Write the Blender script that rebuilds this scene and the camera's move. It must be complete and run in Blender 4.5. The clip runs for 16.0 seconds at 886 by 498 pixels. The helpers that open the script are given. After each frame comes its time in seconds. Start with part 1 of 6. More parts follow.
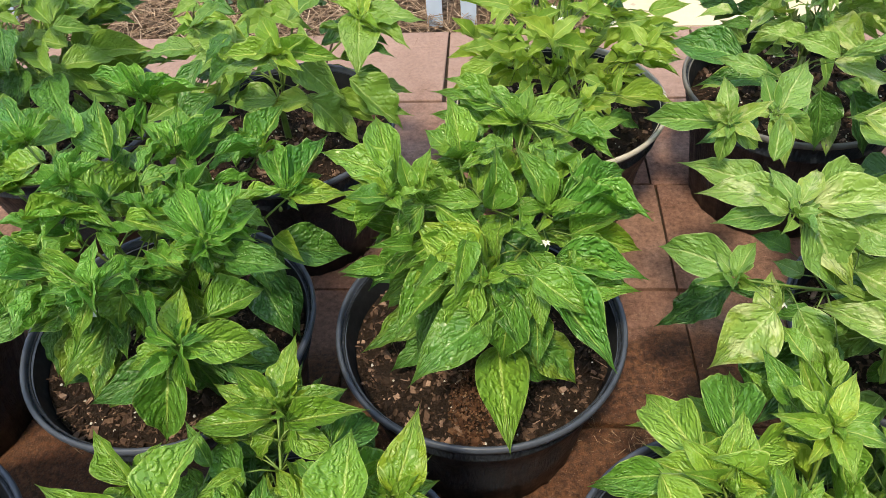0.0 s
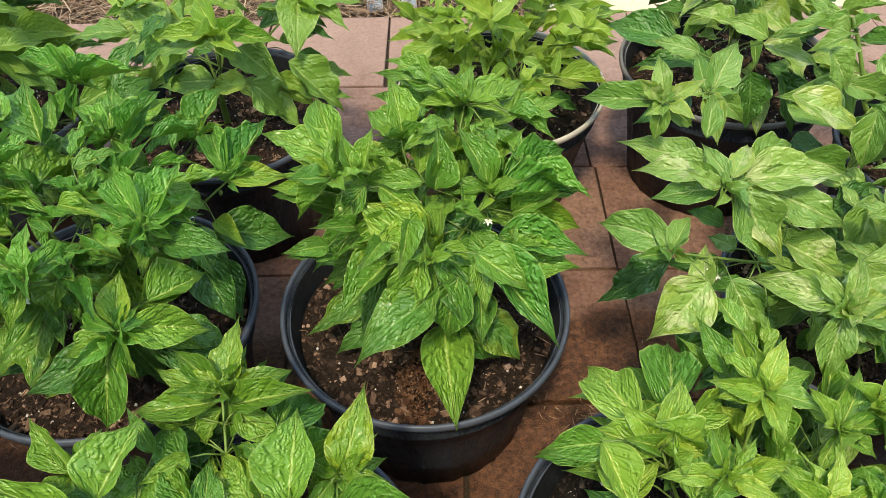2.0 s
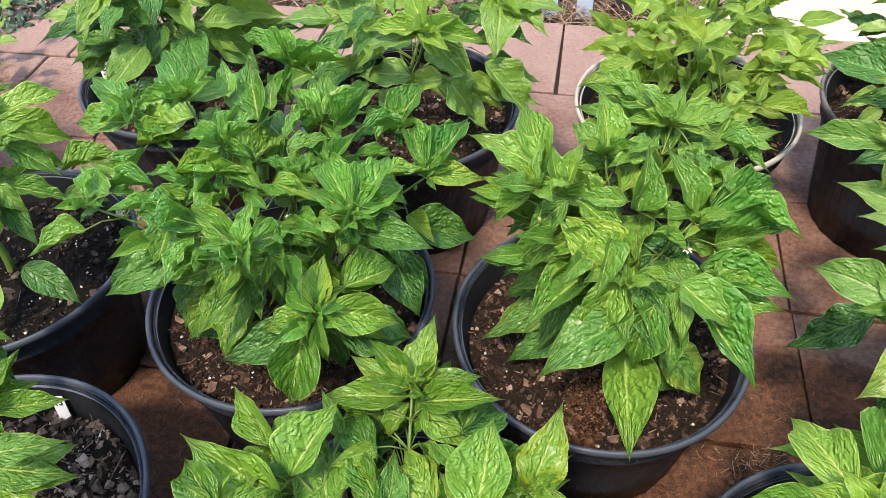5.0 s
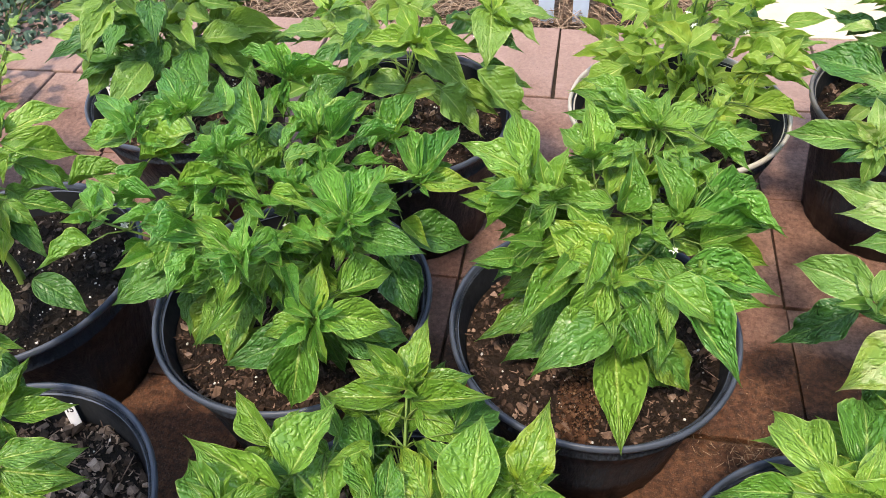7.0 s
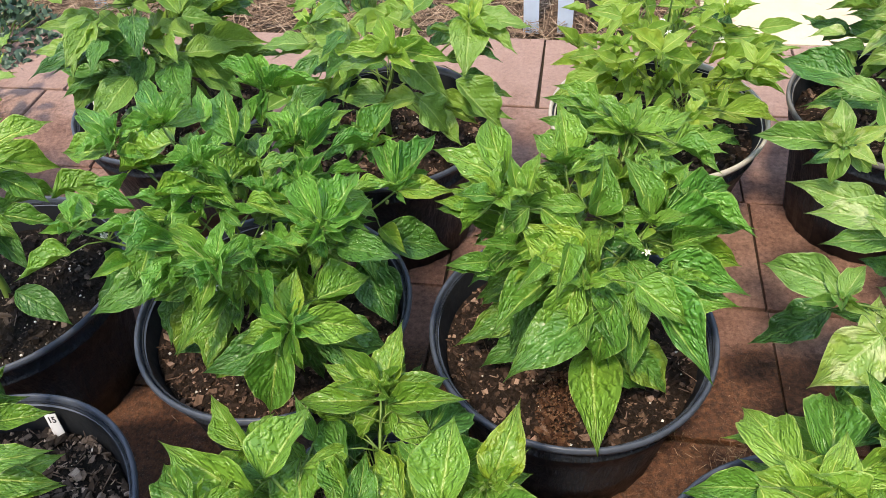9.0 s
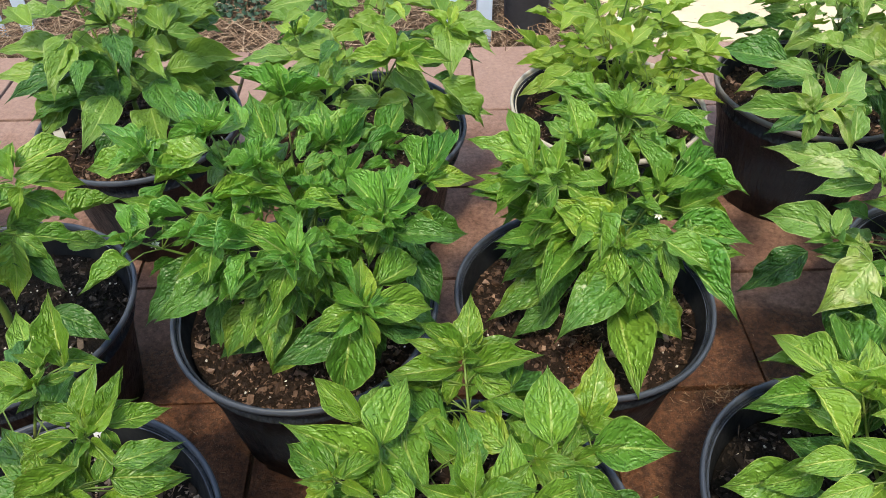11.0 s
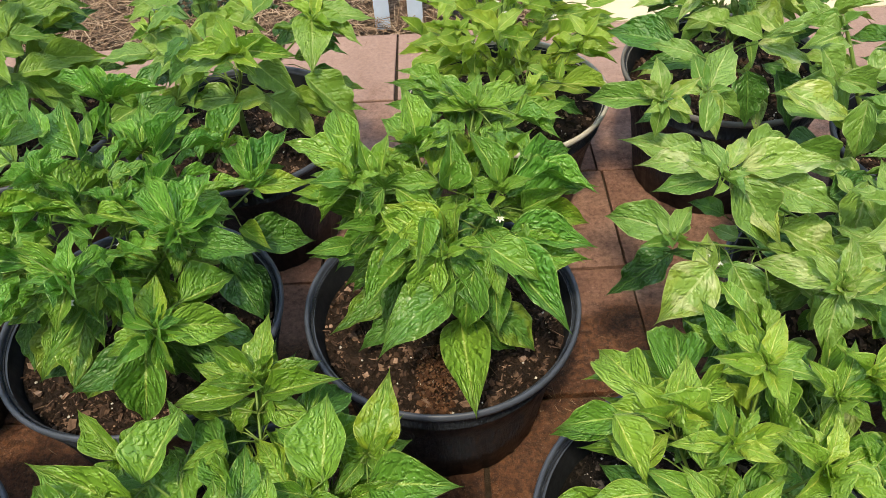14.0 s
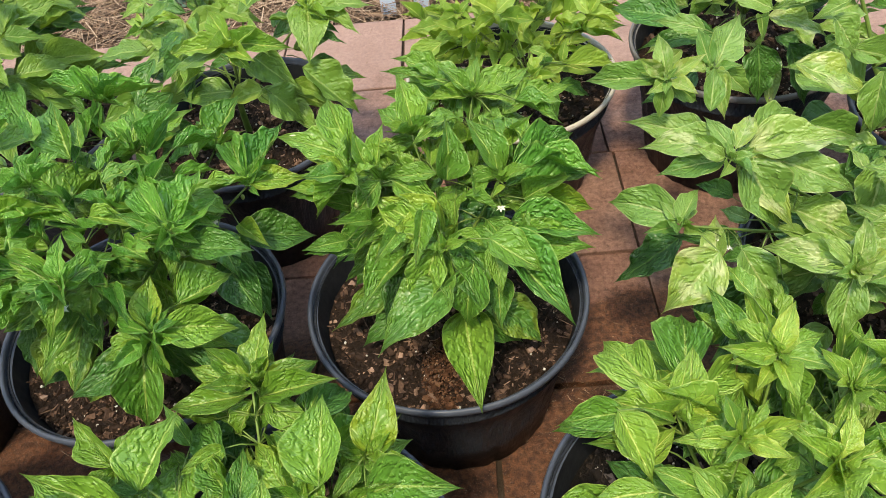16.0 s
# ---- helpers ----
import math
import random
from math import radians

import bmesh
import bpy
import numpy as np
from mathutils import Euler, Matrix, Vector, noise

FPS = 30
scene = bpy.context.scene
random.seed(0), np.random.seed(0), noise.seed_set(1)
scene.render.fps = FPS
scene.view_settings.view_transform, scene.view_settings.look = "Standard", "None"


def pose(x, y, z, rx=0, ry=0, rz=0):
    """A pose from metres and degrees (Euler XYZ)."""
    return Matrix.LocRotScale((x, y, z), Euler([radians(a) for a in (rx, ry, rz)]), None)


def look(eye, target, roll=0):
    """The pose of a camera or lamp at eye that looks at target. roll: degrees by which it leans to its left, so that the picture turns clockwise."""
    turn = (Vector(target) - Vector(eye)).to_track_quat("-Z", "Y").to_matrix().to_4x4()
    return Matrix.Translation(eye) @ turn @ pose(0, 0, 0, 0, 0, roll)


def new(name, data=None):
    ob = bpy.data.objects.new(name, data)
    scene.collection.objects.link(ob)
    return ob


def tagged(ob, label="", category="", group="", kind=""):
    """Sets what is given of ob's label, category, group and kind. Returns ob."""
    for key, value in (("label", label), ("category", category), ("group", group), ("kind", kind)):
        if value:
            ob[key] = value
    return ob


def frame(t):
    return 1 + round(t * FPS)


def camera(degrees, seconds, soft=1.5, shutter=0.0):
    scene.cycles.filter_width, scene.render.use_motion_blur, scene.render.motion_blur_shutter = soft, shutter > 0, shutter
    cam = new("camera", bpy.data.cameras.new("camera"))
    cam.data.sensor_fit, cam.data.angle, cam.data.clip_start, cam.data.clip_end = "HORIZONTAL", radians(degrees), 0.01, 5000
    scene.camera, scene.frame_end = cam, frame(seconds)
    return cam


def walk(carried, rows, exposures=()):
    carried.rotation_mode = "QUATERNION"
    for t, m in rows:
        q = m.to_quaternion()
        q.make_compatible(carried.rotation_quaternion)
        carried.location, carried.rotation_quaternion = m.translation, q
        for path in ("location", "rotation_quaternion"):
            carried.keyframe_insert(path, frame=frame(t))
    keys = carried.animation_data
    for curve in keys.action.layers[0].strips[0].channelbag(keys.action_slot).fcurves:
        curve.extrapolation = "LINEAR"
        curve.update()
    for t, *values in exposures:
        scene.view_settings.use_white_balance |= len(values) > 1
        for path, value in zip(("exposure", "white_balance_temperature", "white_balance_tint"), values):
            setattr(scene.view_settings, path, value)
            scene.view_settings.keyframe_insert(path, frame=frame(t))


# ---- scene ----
cam = camera(59.5, 16.0, soft=0.9)
PATH = [
    (0, (0.102, 0.106, 1.119), (-0.051, 1.516, -0.291), -4.6),
    (0.5, (0.155, 0.102, 1.11), (0.103, 1.512, -0.308), -4.9),
    (1, (0.155, 0.103, 1.101), (0.179, 1.497, -0.333), -3.7),
    (1.5, (0.128, 0.098, 1.105), (0.146, 1.495, -0.326), -2.6),
    (2, (0.104, 0.094, 1.113), (0.092, 1.489, -0.321), -1.6),
    (2.5, (0.088, 0.089, 1.105), (0.051, 1.497, -0.315), -0.8),
    (3, (0.06, 0.089, 1.105), (-0.032, 1.496, -0.313), -0.5),
    (3.5, (0.022, 0.091, 1.111), (-0.143, 1.481, -0.318), -0.7),
    (4, (-0.005, 0.088, 1.113), (-0.227, 1.474, -0.311), -0.8),
    (4.5, (-0.004, 0.092, 1.114), (-0.263, 1.474, -0.308), -1.5),
    (5, (-0.004, 0.103, 1.116), (-0.29, 1.476, -0.31), -2.4),
    (5.2, (-0.006, 0.096, 1.12), (-0.301, 1.478, -0.294), -2.7),
    (7.3, (0.038, 0.085, 1.139), (-0.288, 1.458, -0.279), -4.9),
    (7.5, (0.051, 0.084, 1.132), (-0.296, 1.467, -0.27), -5.6),
    (8, (0.054, 0.083, 1.132), (-0.285, 1.468, -0.27), -6.0),
    (8.5, (0.055, 0.081, 1.138), (-0.275, 1.477, -0.256), -5.9),
    (9, (0.056, 0.075, 1.137), (-0.26, 1.476, -0.256), -5.1),
    (9.2, (0.049, 0.079, 1.141), (-0.256, 1.472, -0.262), -5.0),
    (11.3, (-0.186, -0.057, 1.17), (-0.142, 1.411, -0.188), -0.6),
    (11.5, (-0.184, -0.065, 1.165), (-0.143, 1.41, -0.185), -0.7),
    (12, (-0.173, -0.07, 1.161), (-0.137, 1.41, -0.184), -1.0),
    (12.5, (-0.136, -0.08, 1.163), (-0.143, 1.414, -0.167), -2.8),
    (13, (-0.088, -0.059, 1.167), (-0.092, 1.433, -0.165), -3.8),
    (13.5, (0.017, 0.005, 1.16), (0.022, 1.466, -0.207), -4.2),
    (14, (0.098, 0.037, 1.132), (0.059, 1.465, -0.268), -4.1),
    (14.5, (0.127, 0.05, 1.115), (0.046, 1.462, -0.299), -5.9),
    (15, (0.14, 0.059, 1.118), (0.05, 1.448, -0.319), -6.7),
    (15.5, (0.132, 0.072, 1.127), (0.043, 1.45, -0.319), -7.4),
    (16, (0.13, 0.063, 1.12), (0.025, 1.461, -0.306), -7.8),
]
walk(cam, [(t, look(eye, target, roll)) for t, eye, target, roll in PATH], exposures=[(0.0, 1.91, 9200, 8), (0.5, 1.85, 9400, 5), (1.0, 1.85, 9400, 4), (3.0, 1.97, 8700, 8), (4.0, 2.09, 8200, 13), (5.0, 2.13, 8200, 14), (9.0, 2.01, 8500, 12), (12.0, 1.77, 8800, 7), (13.0, 1.79, 9300, 9), (14.0, 1.83, 9600, 8), (14.5, 1.95, 9300, 9), (16.0, 1.97, 9100, 9)])

# ---- light ----
SUN_AZ, SUN_EL = radians(193), radians(62)       # azimuth from +y towards +x
world = bpy.data.worlds.new("World")
scene.world = world
world.use_nodes = True
_bg = world.node_tree.nodes["Background"]
_sky = world.node_tree.nodes.new("ShaderNodeTexSky")
_sky.sky_type = "NISHITA"
_sky.sun_disc = False
_sky.sun_elevation, _sky.sun_rotation = SUN_EL, SUN_AZ
_sky.air_density, _sky.dust_density, _sky.ozone_density = 1.0, 0.6, 1.0
world.node_tree.links.new(_sky.outputs["Color"], _bg.inputs["Color"])
_bg.inputs["Strength"].default_value = 0.15
sun_data = bpy.data.lights.new("sun", "SUN")
sun_data.energy, sun_data.angle, sun_data.color = 0.98, radians(6.0), (1.0, 0.95, 0.87)
sun = new("sun", sun_data)
_to = Vector((math.sin(SUN_AZ) * math.cos(SUN_EL), math.cos(SUN_AZ) * math.cos(SUN_EL), math.sin(SUN_EL)))
sun.matrix_world = look(_to * 20, (0, 0, 0))


# ---- materials ----
def material(name):
    m = bpy.data.materials.new(name)
    m.use_nodes = True
    t = m.node_tree
    return m, t, t.nodes["Principled BSDF"]


def node(t, kind, **inputs):
    n = t.nodes.new("ShaderNode" + kind)
    for k, v in inputs.items():
        n.inputs[k.replace("_", " ")].default_value = v
    return n


def noise_tex(t, coord, scale, detail=4.0, rough=0.6):
    n = node(t, "TexNoise", Scale=scale, Detail=detail, Roughness=rough)
    t.links.new(coord, n.inputs["Vector"])
    return n.outputs["Fac"]


def ramp(t, fac, *stops):
    r = t.nodes.new("ShaderNodeValToRGB")
    while len(r.color_ramp.elements) < len(stops):
        r.color_ramp.elements.new(0.5)
    for e, (p, c) in zip(r.color_ramp.elements, stops):
        e.position, e.color = p, (*c, 1)
    t.links.new(fac, r.inputs["Fac"])
    return r.outputs["Color"]


def calc(t, op, a, b=None, c=None):
    n = t.nodes.new("ShaderNodeMath")
    n.operation = op
    for i, v in enumerate((a, b, c)):
        if v is None:
            continue
        if isinstance(v, (int, float)):
            n.inputs[i].default_value = v
        else:
            t.links.new(v, n.inputs[i])
    return n.outputs[0]


def mix(t, fac, a, b, blend="MIX"):
    n = t.nodes.new("ShaderNodeMix")
    n.data_type, n.blend_type = "RGBA", blend
    for i, v in ((0, fac), (6, a), (7, b)):
        if isinstance(v, (int, float)):
            n.inputs[i].default_value = v
        elif isinstance(v, tuple):
            n.inputs[i].default_value = (*v, 1)
        else:
            t.links.new(v, n.inputs[i])
    return n.outputs[2]


def smooth(t, v, lo, hi, a=0.0, b=1.0):
    n = t.nodes.new("ShaderNodeMapRange")
    n.interpolation_type = "SMOOTHSTEP"
    t.links.new(v, n.inputs["Value"])
    for k, x in (("From Min", lo), ("From Max", hi), ("To Min", a), ("To Max", b)):
        n.inputs[k].default_value = x
    return n.outputs["Result"]


def bump(t, height, strength, distance):
    n = node(t, "Bump", Strength=strength, Distance=distance)
    t.links.new(height, n.inputs["Height"])
    return n.outputs["Normal"]


def coords(t, which="Object"):
    return t.nodes.new("ShaderNodeTexCoord").outputs[which]


def leaf_material(name, deep, light, vein, gloss, through_share, blister=1.0, fleck=0.0):
    m, t, p = material(name)
    uv = coords(t, "UV")
    sep = t.nodes.new("ShaderNodeSeparateXYZ")
    t.links.new(uv, sep.inputs[0])
    u, v = sep.outputs[0], sep.outputs[1]
    across = calc(t, "ABSOLUTE", calc(t, "SUBTRACT", u, 0.5))          # 0 at midrib, 0.5 at margin
    rnd = t.nodes.new("ShaderNodeObjectInfo").outputs["Random"]
    geo = t.nodes.new("ShaderNodeNewGeometry").outputs["Position"]
    comb = t.nodes.new("ShaderNodeCombineXYZ")                          # leaf space, in leaf lengths, another piece for each leaf
    t.links.new(calc(t, "ADD", calc(t, "MULTIPLY", u, 0.5), calc(t, "MULTIPLY", rnd, 37.0)), comb.inputs[0])
    t.links.new(calc(t, "ADD", v, calc(t, "MULTIPLY", rnd, 91.0)), comb.inputs[1])
    own = comb.outputs[0]
    wob = calc(t, "MULTIPLY", calc(t, "SUBTRACT", noise_tex(t, own, 4.0, 2.0), 0.5), 0.09)
    # side veins sweep forward from the midrib
    s = calc(t, "MULTIPLY", calc(t, "ADD", calc(t, "SUBTRACT", v, calc(t, "MULTIPLY", across, 0.55)), wob), 6.0)
    tooth = calc(t, "ABSOLUTE", calc(t, "SUBTRACT", calc(t, "FRACT", s), 0.5))     # 0.5 on vein, 0 between
    side = smooth(t, tooth, 0.455, 0.5)
    mid = smooth(t, across, 0.034, 0.012)
    # domed blisters in uneven ladders between the side veins
    rung = t.nodes.new("ShaderNodeCombineXYZ")
    warp_x = calc(t, "MULTIPLY", calc(t, "SUBTRACT", noise_tex(t, own, 7.0, 2.0), 0.5), 2.6)
    warp_y = calc(t, "MULTIPLY", calc(t, "SUBTRACT", noise_tex(t, own, 9.0, 2.0), 0.5), 3.8)
    half_side = calc(t, "MULTIPLY", calc(t, "GREATER_THAN", u, 0.5), 17.0)
    t.links.new(calc(t, "ADD", calc(t, "ADD", calc(t, "MULTIPLY", across, 12.0), warp_x), half_side), rung.inputs[0])
    t.links.new(calc(t, "ADD", calc(t, "MULTIPLY", s, 1.9), warp_y), rung.inputs[1])
    t.links.new(calc(t, "MULTIPLY", rnd, 37.0), rung.inputs[2])
    net = t.nodes.new("ShaderNodeTexVoronoi")
    net.feature = "SMOOTH_F1"
    net.inputs["Scale"].default_value = 1.0
    net.inputs["Smoothness"].default_value = 0.35
    t.links.new(rung.outputs[0], net.inputs["Vector"])
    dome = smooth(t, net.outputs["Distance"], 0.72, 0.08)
    line = calc(t, "MAXIMUM", calc(t, "MULTIPLY", side, 0.40), mid)
    patch = noise_tex(t, own, 4.5, 5.0, 0.65)
    tone = calc(t, "ADD", calc(t, "MULTIPLY", calc(t, "SUBTRACT", patch, 0.5), 0.36),
                calc(t, "ADD", 0.12, calc(t, "MULTIPLY", rnd, 0.72)))
    tone.node.use_clamp = True
    base = mix(t, tone, deep, light)
    # colour deepens in the creases between the blisters
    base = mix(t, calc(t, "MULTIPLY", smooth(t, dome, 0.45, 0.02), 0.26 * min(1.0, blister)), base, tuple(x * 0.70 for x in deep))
    base = mix(t, calc(t, "MULTIPLY", smooth(t, across, 0.465, 0.497), 0.55), base, vein)
    # a few leaves yellow towards the margin; variegated ones carry cream flecks between the veins
    ageing = calc(t, "MULTIPLY", smooth(t, rnd, 0.90, 0.96), smooth(t, calc(t, "ADD", across, patch), 0.66, 0.90))
    base = mix(t, calc(t, "MULTIPLY", ageing, 0.22), base, (0.46, 0.44, 0.045))
    if fleck:
        streak = calc(t, "MULTIPLY", smooth(t, noise_tex(t, own, 3.2, 3.0), 0.52, 0.62), smooth(t, rnd, 0.62, 0.78))
        base = mix(t, calc(t, "MULTIPLY", streak, fleck), base, (0.64, 0.66, 0.40))
    col = mix(t, calc(t, "MULTIPLY", line, 0.66), base, vein)
    t.links.new(col, p.inputs["Base Color"])
    # relief grows with the leaf: raised between the veins, sunk along them
    quilt = calc(t, "ADD", calc(t, "MULTIPLY", smooth(t, tooth, 0.5, 0.22), 0.45), calc(t, "MULTIPLY", dome, 0.85))
    quilt = calc(t, "ADD", quilt, calc(t, "MULTIPLY", noise_tex(t, own, 5.0, 1.0), 1.0))
    quilt = calc(t, "SUBTRACT", quilt, calc(t, "MULTIPLY", smooth(t, across, 0.07, 0.0), 0.6))
    span = t.nodes.new("ShaderNodeVectorTransform")
    span.vector_type, span.convert_from, span.convert_to = "VECTOR", "OBJECT", "WORLD"
    span.inputs[0].default_value = (0.0, 1.0, 0.0)
    size = t.nodes.new("ShaderNodeVectorMath")
    size.operation = "LENGTH"
    t.links.new(span.outputs[0], size.inputs[0])
    relief = node(t, "Bump", Strength=1.0)
    t.links.new(quilt, relief.inputs["Height"])
    t.links.new(calc(t, "MULTIPLY", size.outputs["Value"], 0.025 * blister), relief.inputs["Distance"])
    nrm = relief.outputs["Normal"]
    t.links.new(nrm, p.inputs["Normal"])
    t.links.new(smooth(t, noise_tex(t, geo, 40.0, 3.0), 0.3, 0.7, gloss, gloss + 0.14), p.inputs["Roughness"])
    p.inputs["Specular IOR Level"].default_value = 0.62
    tr = t.nodes.new("ShaderNodeBsdfTranslucent")
    t.links.new(mix(t, 1.0, col, (1.40, 1.28, 0.60), "MULTIPLY"), tr.inputs["Color"])
    t.links.new(nrm, tr.inputs["Normal"])
    ms = t.nodes.new("ShaderNodeMixShader")
    ms.inputs[0].default_value = through_share
    t.links.new(p.outputs[0], ms.inputs[1])
    t.links.new(tr.outputs[0], ms.inputs[2])
    t.links.new(ms.outputs[0], t.nodes["Material Output"].inputs["Surface"])
    return m


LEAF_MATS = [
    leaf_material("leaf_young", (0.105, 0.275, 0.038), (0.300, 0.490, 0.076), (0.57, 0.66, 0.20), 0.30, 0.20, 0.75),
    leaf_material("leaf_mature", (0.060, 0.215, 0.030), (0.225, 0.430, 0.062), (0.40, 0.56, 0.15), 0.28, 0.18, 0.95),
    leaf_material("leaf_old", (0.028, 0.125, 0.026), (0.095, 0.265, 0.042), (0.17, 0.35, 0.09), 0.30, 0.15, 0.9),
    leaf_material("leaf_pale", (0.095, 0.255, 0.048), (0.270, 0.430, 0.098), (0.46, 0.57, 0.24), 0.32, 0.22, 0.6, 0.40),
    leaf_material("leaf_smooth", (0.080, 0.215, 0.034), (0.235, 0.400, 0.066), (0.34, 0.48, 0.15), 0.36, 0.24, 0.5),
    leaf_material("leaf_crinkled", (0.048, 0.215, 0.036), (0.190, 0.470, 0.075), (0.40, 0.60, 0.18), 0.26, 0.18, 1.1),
    # Fresh green, darkened in colour for shade over the front pots.
    leaf_material("leaf_fresh_shaded", (0.060, 0.190, 0.024), (0.185, 0.355, 0.042), (0.42, 0.54, 0.14), 0.28, 0.20, 0.9),
    # Thin yellow-green variety, lightened further to carry sun on the back pot.
    leaf_material("leaf_thin_sunlit", (0.150, 0.320, 0.050), (0.365, 0.545, 0.105), (0.62, 0.70, 0.25), 0.36, 0.34, 0.6),
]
YOUNG, MATURE, OLD, PALE, SMOOTH, CRINKLED, FRESH_SHADED, THIN_SUNLIT = range(8)


def stem_material():
    m, t, p = material("green_stem")
    c = coords(t)
    t.links.new(ramp(t, noise_tex(t, c, 30.0), (0.3, (0.075, 0.15, 0.028)), (0.6, (0.15, 0.25, 0.055)), (0.8, (0.15, 0.14, 0.06))), p.inputs["Base Color"])
    p.inputs["Roughness"].default_value = 0.5
    t.links.new(bump(t, noise_tex(t, c, 160.0), 0.3, 0.002), p.inputs["Normal"])
    return m


def plastic_material(name, colour, rough, worn, emboss=0.0):
    m, t, p = material(name)
    c = coords(t)
    mp = t.nodes.new("ShaderNodeMapping")
    mp.inputs["Scale"].default_value = (1.0, 1.0, 0.13)
    t.links.new(c, mp.inputs["Vector"])
    dust = noise_tex(t, c, 14.0, 6.0, 0.7)
    t.links.new(ramp(t, dust, (0.35, colour), (0.62, tuple(x * 1.25 + 0.004 for x in colour)), (0.80, worn)), p.inputs["Base Color"])
    t.links.new(smooth(t, noise_tex(t, c, 45.0), 0.3, 0.75, rough, rough + 0.22), p.inputs["Roughness"])
    grain = calc(t, "ADD", calc(t, "MULTIPLY", noise_tex(t, c, 220.0, 3.0), 0.12), calc(t, "MULTIPLY", noise_tex(t, mp.outputs[0], 95.0, 3.0, 0.6), emboss))
    p.inputs["Specular IOR Level"].default_value = 0.35
    t.links.new(bump(t, grain, 0.9, 0.008 if emboss else 0.003), p.inputs["Normal"])
    return m


def chip_material(name, *stops, rough=0.85):
    m, t, p = material(name)
    c = coords(t)
    isl = t.nodes.new("ShaderNodeNewGeometry").outputs["Random Per Island"]
    col = ramp(t, isl, *stops)
    grain = ramp(t, noise_tex(t, c, 130.0, 5.0, 0.7), (0.3, (0.45, 0.42, 0.40)), (0.7, (1.15, 1.12, 1.1)))
    t.links.new(mix(t, 1.0, col, grain, "MULTIPLY"), p.inputs["Base Color"])
    p.inputs["Roughness"].default_value = rough
    p.inputs["Specular IOR Level"].default_value = 0.2
    t.links.new(bump(t, noise_tex(t, c, 260.0, 4.0), 0.6, 0.002), p.inputs["Normal"])
    return m


def soil_material(name, *stops):
    m, t, p = material(name)
    c = coords(t)
    col = ramp(t, noise_tex(t, c, 110.0, 8.0, 0.85), *stops)
    t.links.new(col, p.inputs["Base Color"])
    p.inputs["Roughness"].default_value = 0.9
    p.inputs["Specular IOR Level"].default_value = 0.2
    t.links.new(bump(t, noise_tex(t, c, 170.0, 8.0, 0.85), 1.0, 0.016), p.inputs["Normal"])
    return m


def paver_material():
    m, t, p = material("red_clay_paver")
    pos = t.nodes.new("ShaderNodeNewGeometry").outputs["Position"]
    rnd = t.nodes.new("ShaderNodeObjectInfo").outputs["Random"]
    blotch = noise_tex(t, pos, 6.0, 6.0, 0.65)
    fine = noise_tex(t, pos, 90.0, 6.0, 0.75)
    col = ramp(t, blotch, (0.30, (0.165, 0.092, 0.072)), (0.52, (0.265, 0.160, 0.130)), (0.74, (0.37, 0.245, 0.205)))
    col = mix(t, calc(t, "MULTIPLY", rnd, 0.45), col, (0.16, 0.066, 0.044))
    col = mix(t, 0.8, col, ramp(t, fine, (0.34, (0.40, 0.38, 0.36)), (0.66, (1.45, 1.42, 1.38))), "MULTIPLY")
    # pale mineral grit and bloom on the worn face
    vor = t.nodes.new("ShaderNodeTexVoronoi")
    vor.inputs["Scale"].default_value = 210.0
    t.links.new(pos, vor.inputs["Vector"])
    # sprayed wet by watering round the front rows of pots, dry and dusty towards the bed
    sp = t.nodes.new("ShaderNodeSeparateXYZ")
    t.links.new(pos, sp.inputs[0])
    wet = calc(t, "ADD", noise_tex(t, pos, 3.2, 5.0, 0.65), smooth(t, sp.outputs[1], 0.84, 1.10, 0.28, -0.18))
    damp = smooth(t, wet, 0.44, 0.60)
    rough = smooth(t, fine, 0.38, 0.62)
    spots = smooth(t, noise_tex(t, pos, 34.0, 5.0, 0.7), 0.40, 0.62)
    wet_col = mix(t, rough, (0.038, 0.015, 0.008), mix(t, spots, (0.118, 0.046, 0.021), (0.180, 0.078, 0.036)))
    col = mix(t, calc(t, "MULTIPLY", damp, 0.85), col, wet_col)
    dry = smooth(t, calc(t, "ADD", sp.outputs[1], calc(t, "MULTIPLY", blotch, 0.5)), 1.75, 2.15)
    col = mix(t, calc(t, "MULTIPLY", dry, 0.62), col, mix(t, calc(t, "MULTIPLY", calc(t, "ADD", fine, noise_tex(t, pos, 17.0, 6.0, 0.7)), 0.5), (0.25, 0.155, 0.128), (0.55, 0.40, 0.35)))
    grit = calc(t, "MULTIPLY", smooth(t, vor.outputs["Distance"], 0.26, 0.12), smooth(t, noise_tex(t, pos, 9.0, 3.0), 0.38, 0.54))
    col = mix(t, calc(t, "MULTIPLY", grit, 0.30), col, (0.46, 0.34, 0.27))
    t.links.new(col, p.inputs["Base Color"])
    t.links.new(calc(t, "SUBTRACT", 0.85, calc(t, "MULTIPLY", damp, 0.52)), p.inputs["Roughness"])
    p.inputs["Specular IOR Level"].default_value = 0.32
    h = calc(t, "ADD", calc(t, "MULTIPLY", fine, 0.6), blotch)
    t.links.new(bump(t, h, 0.9, 0.009), p.inputs["Normal"])
    return m


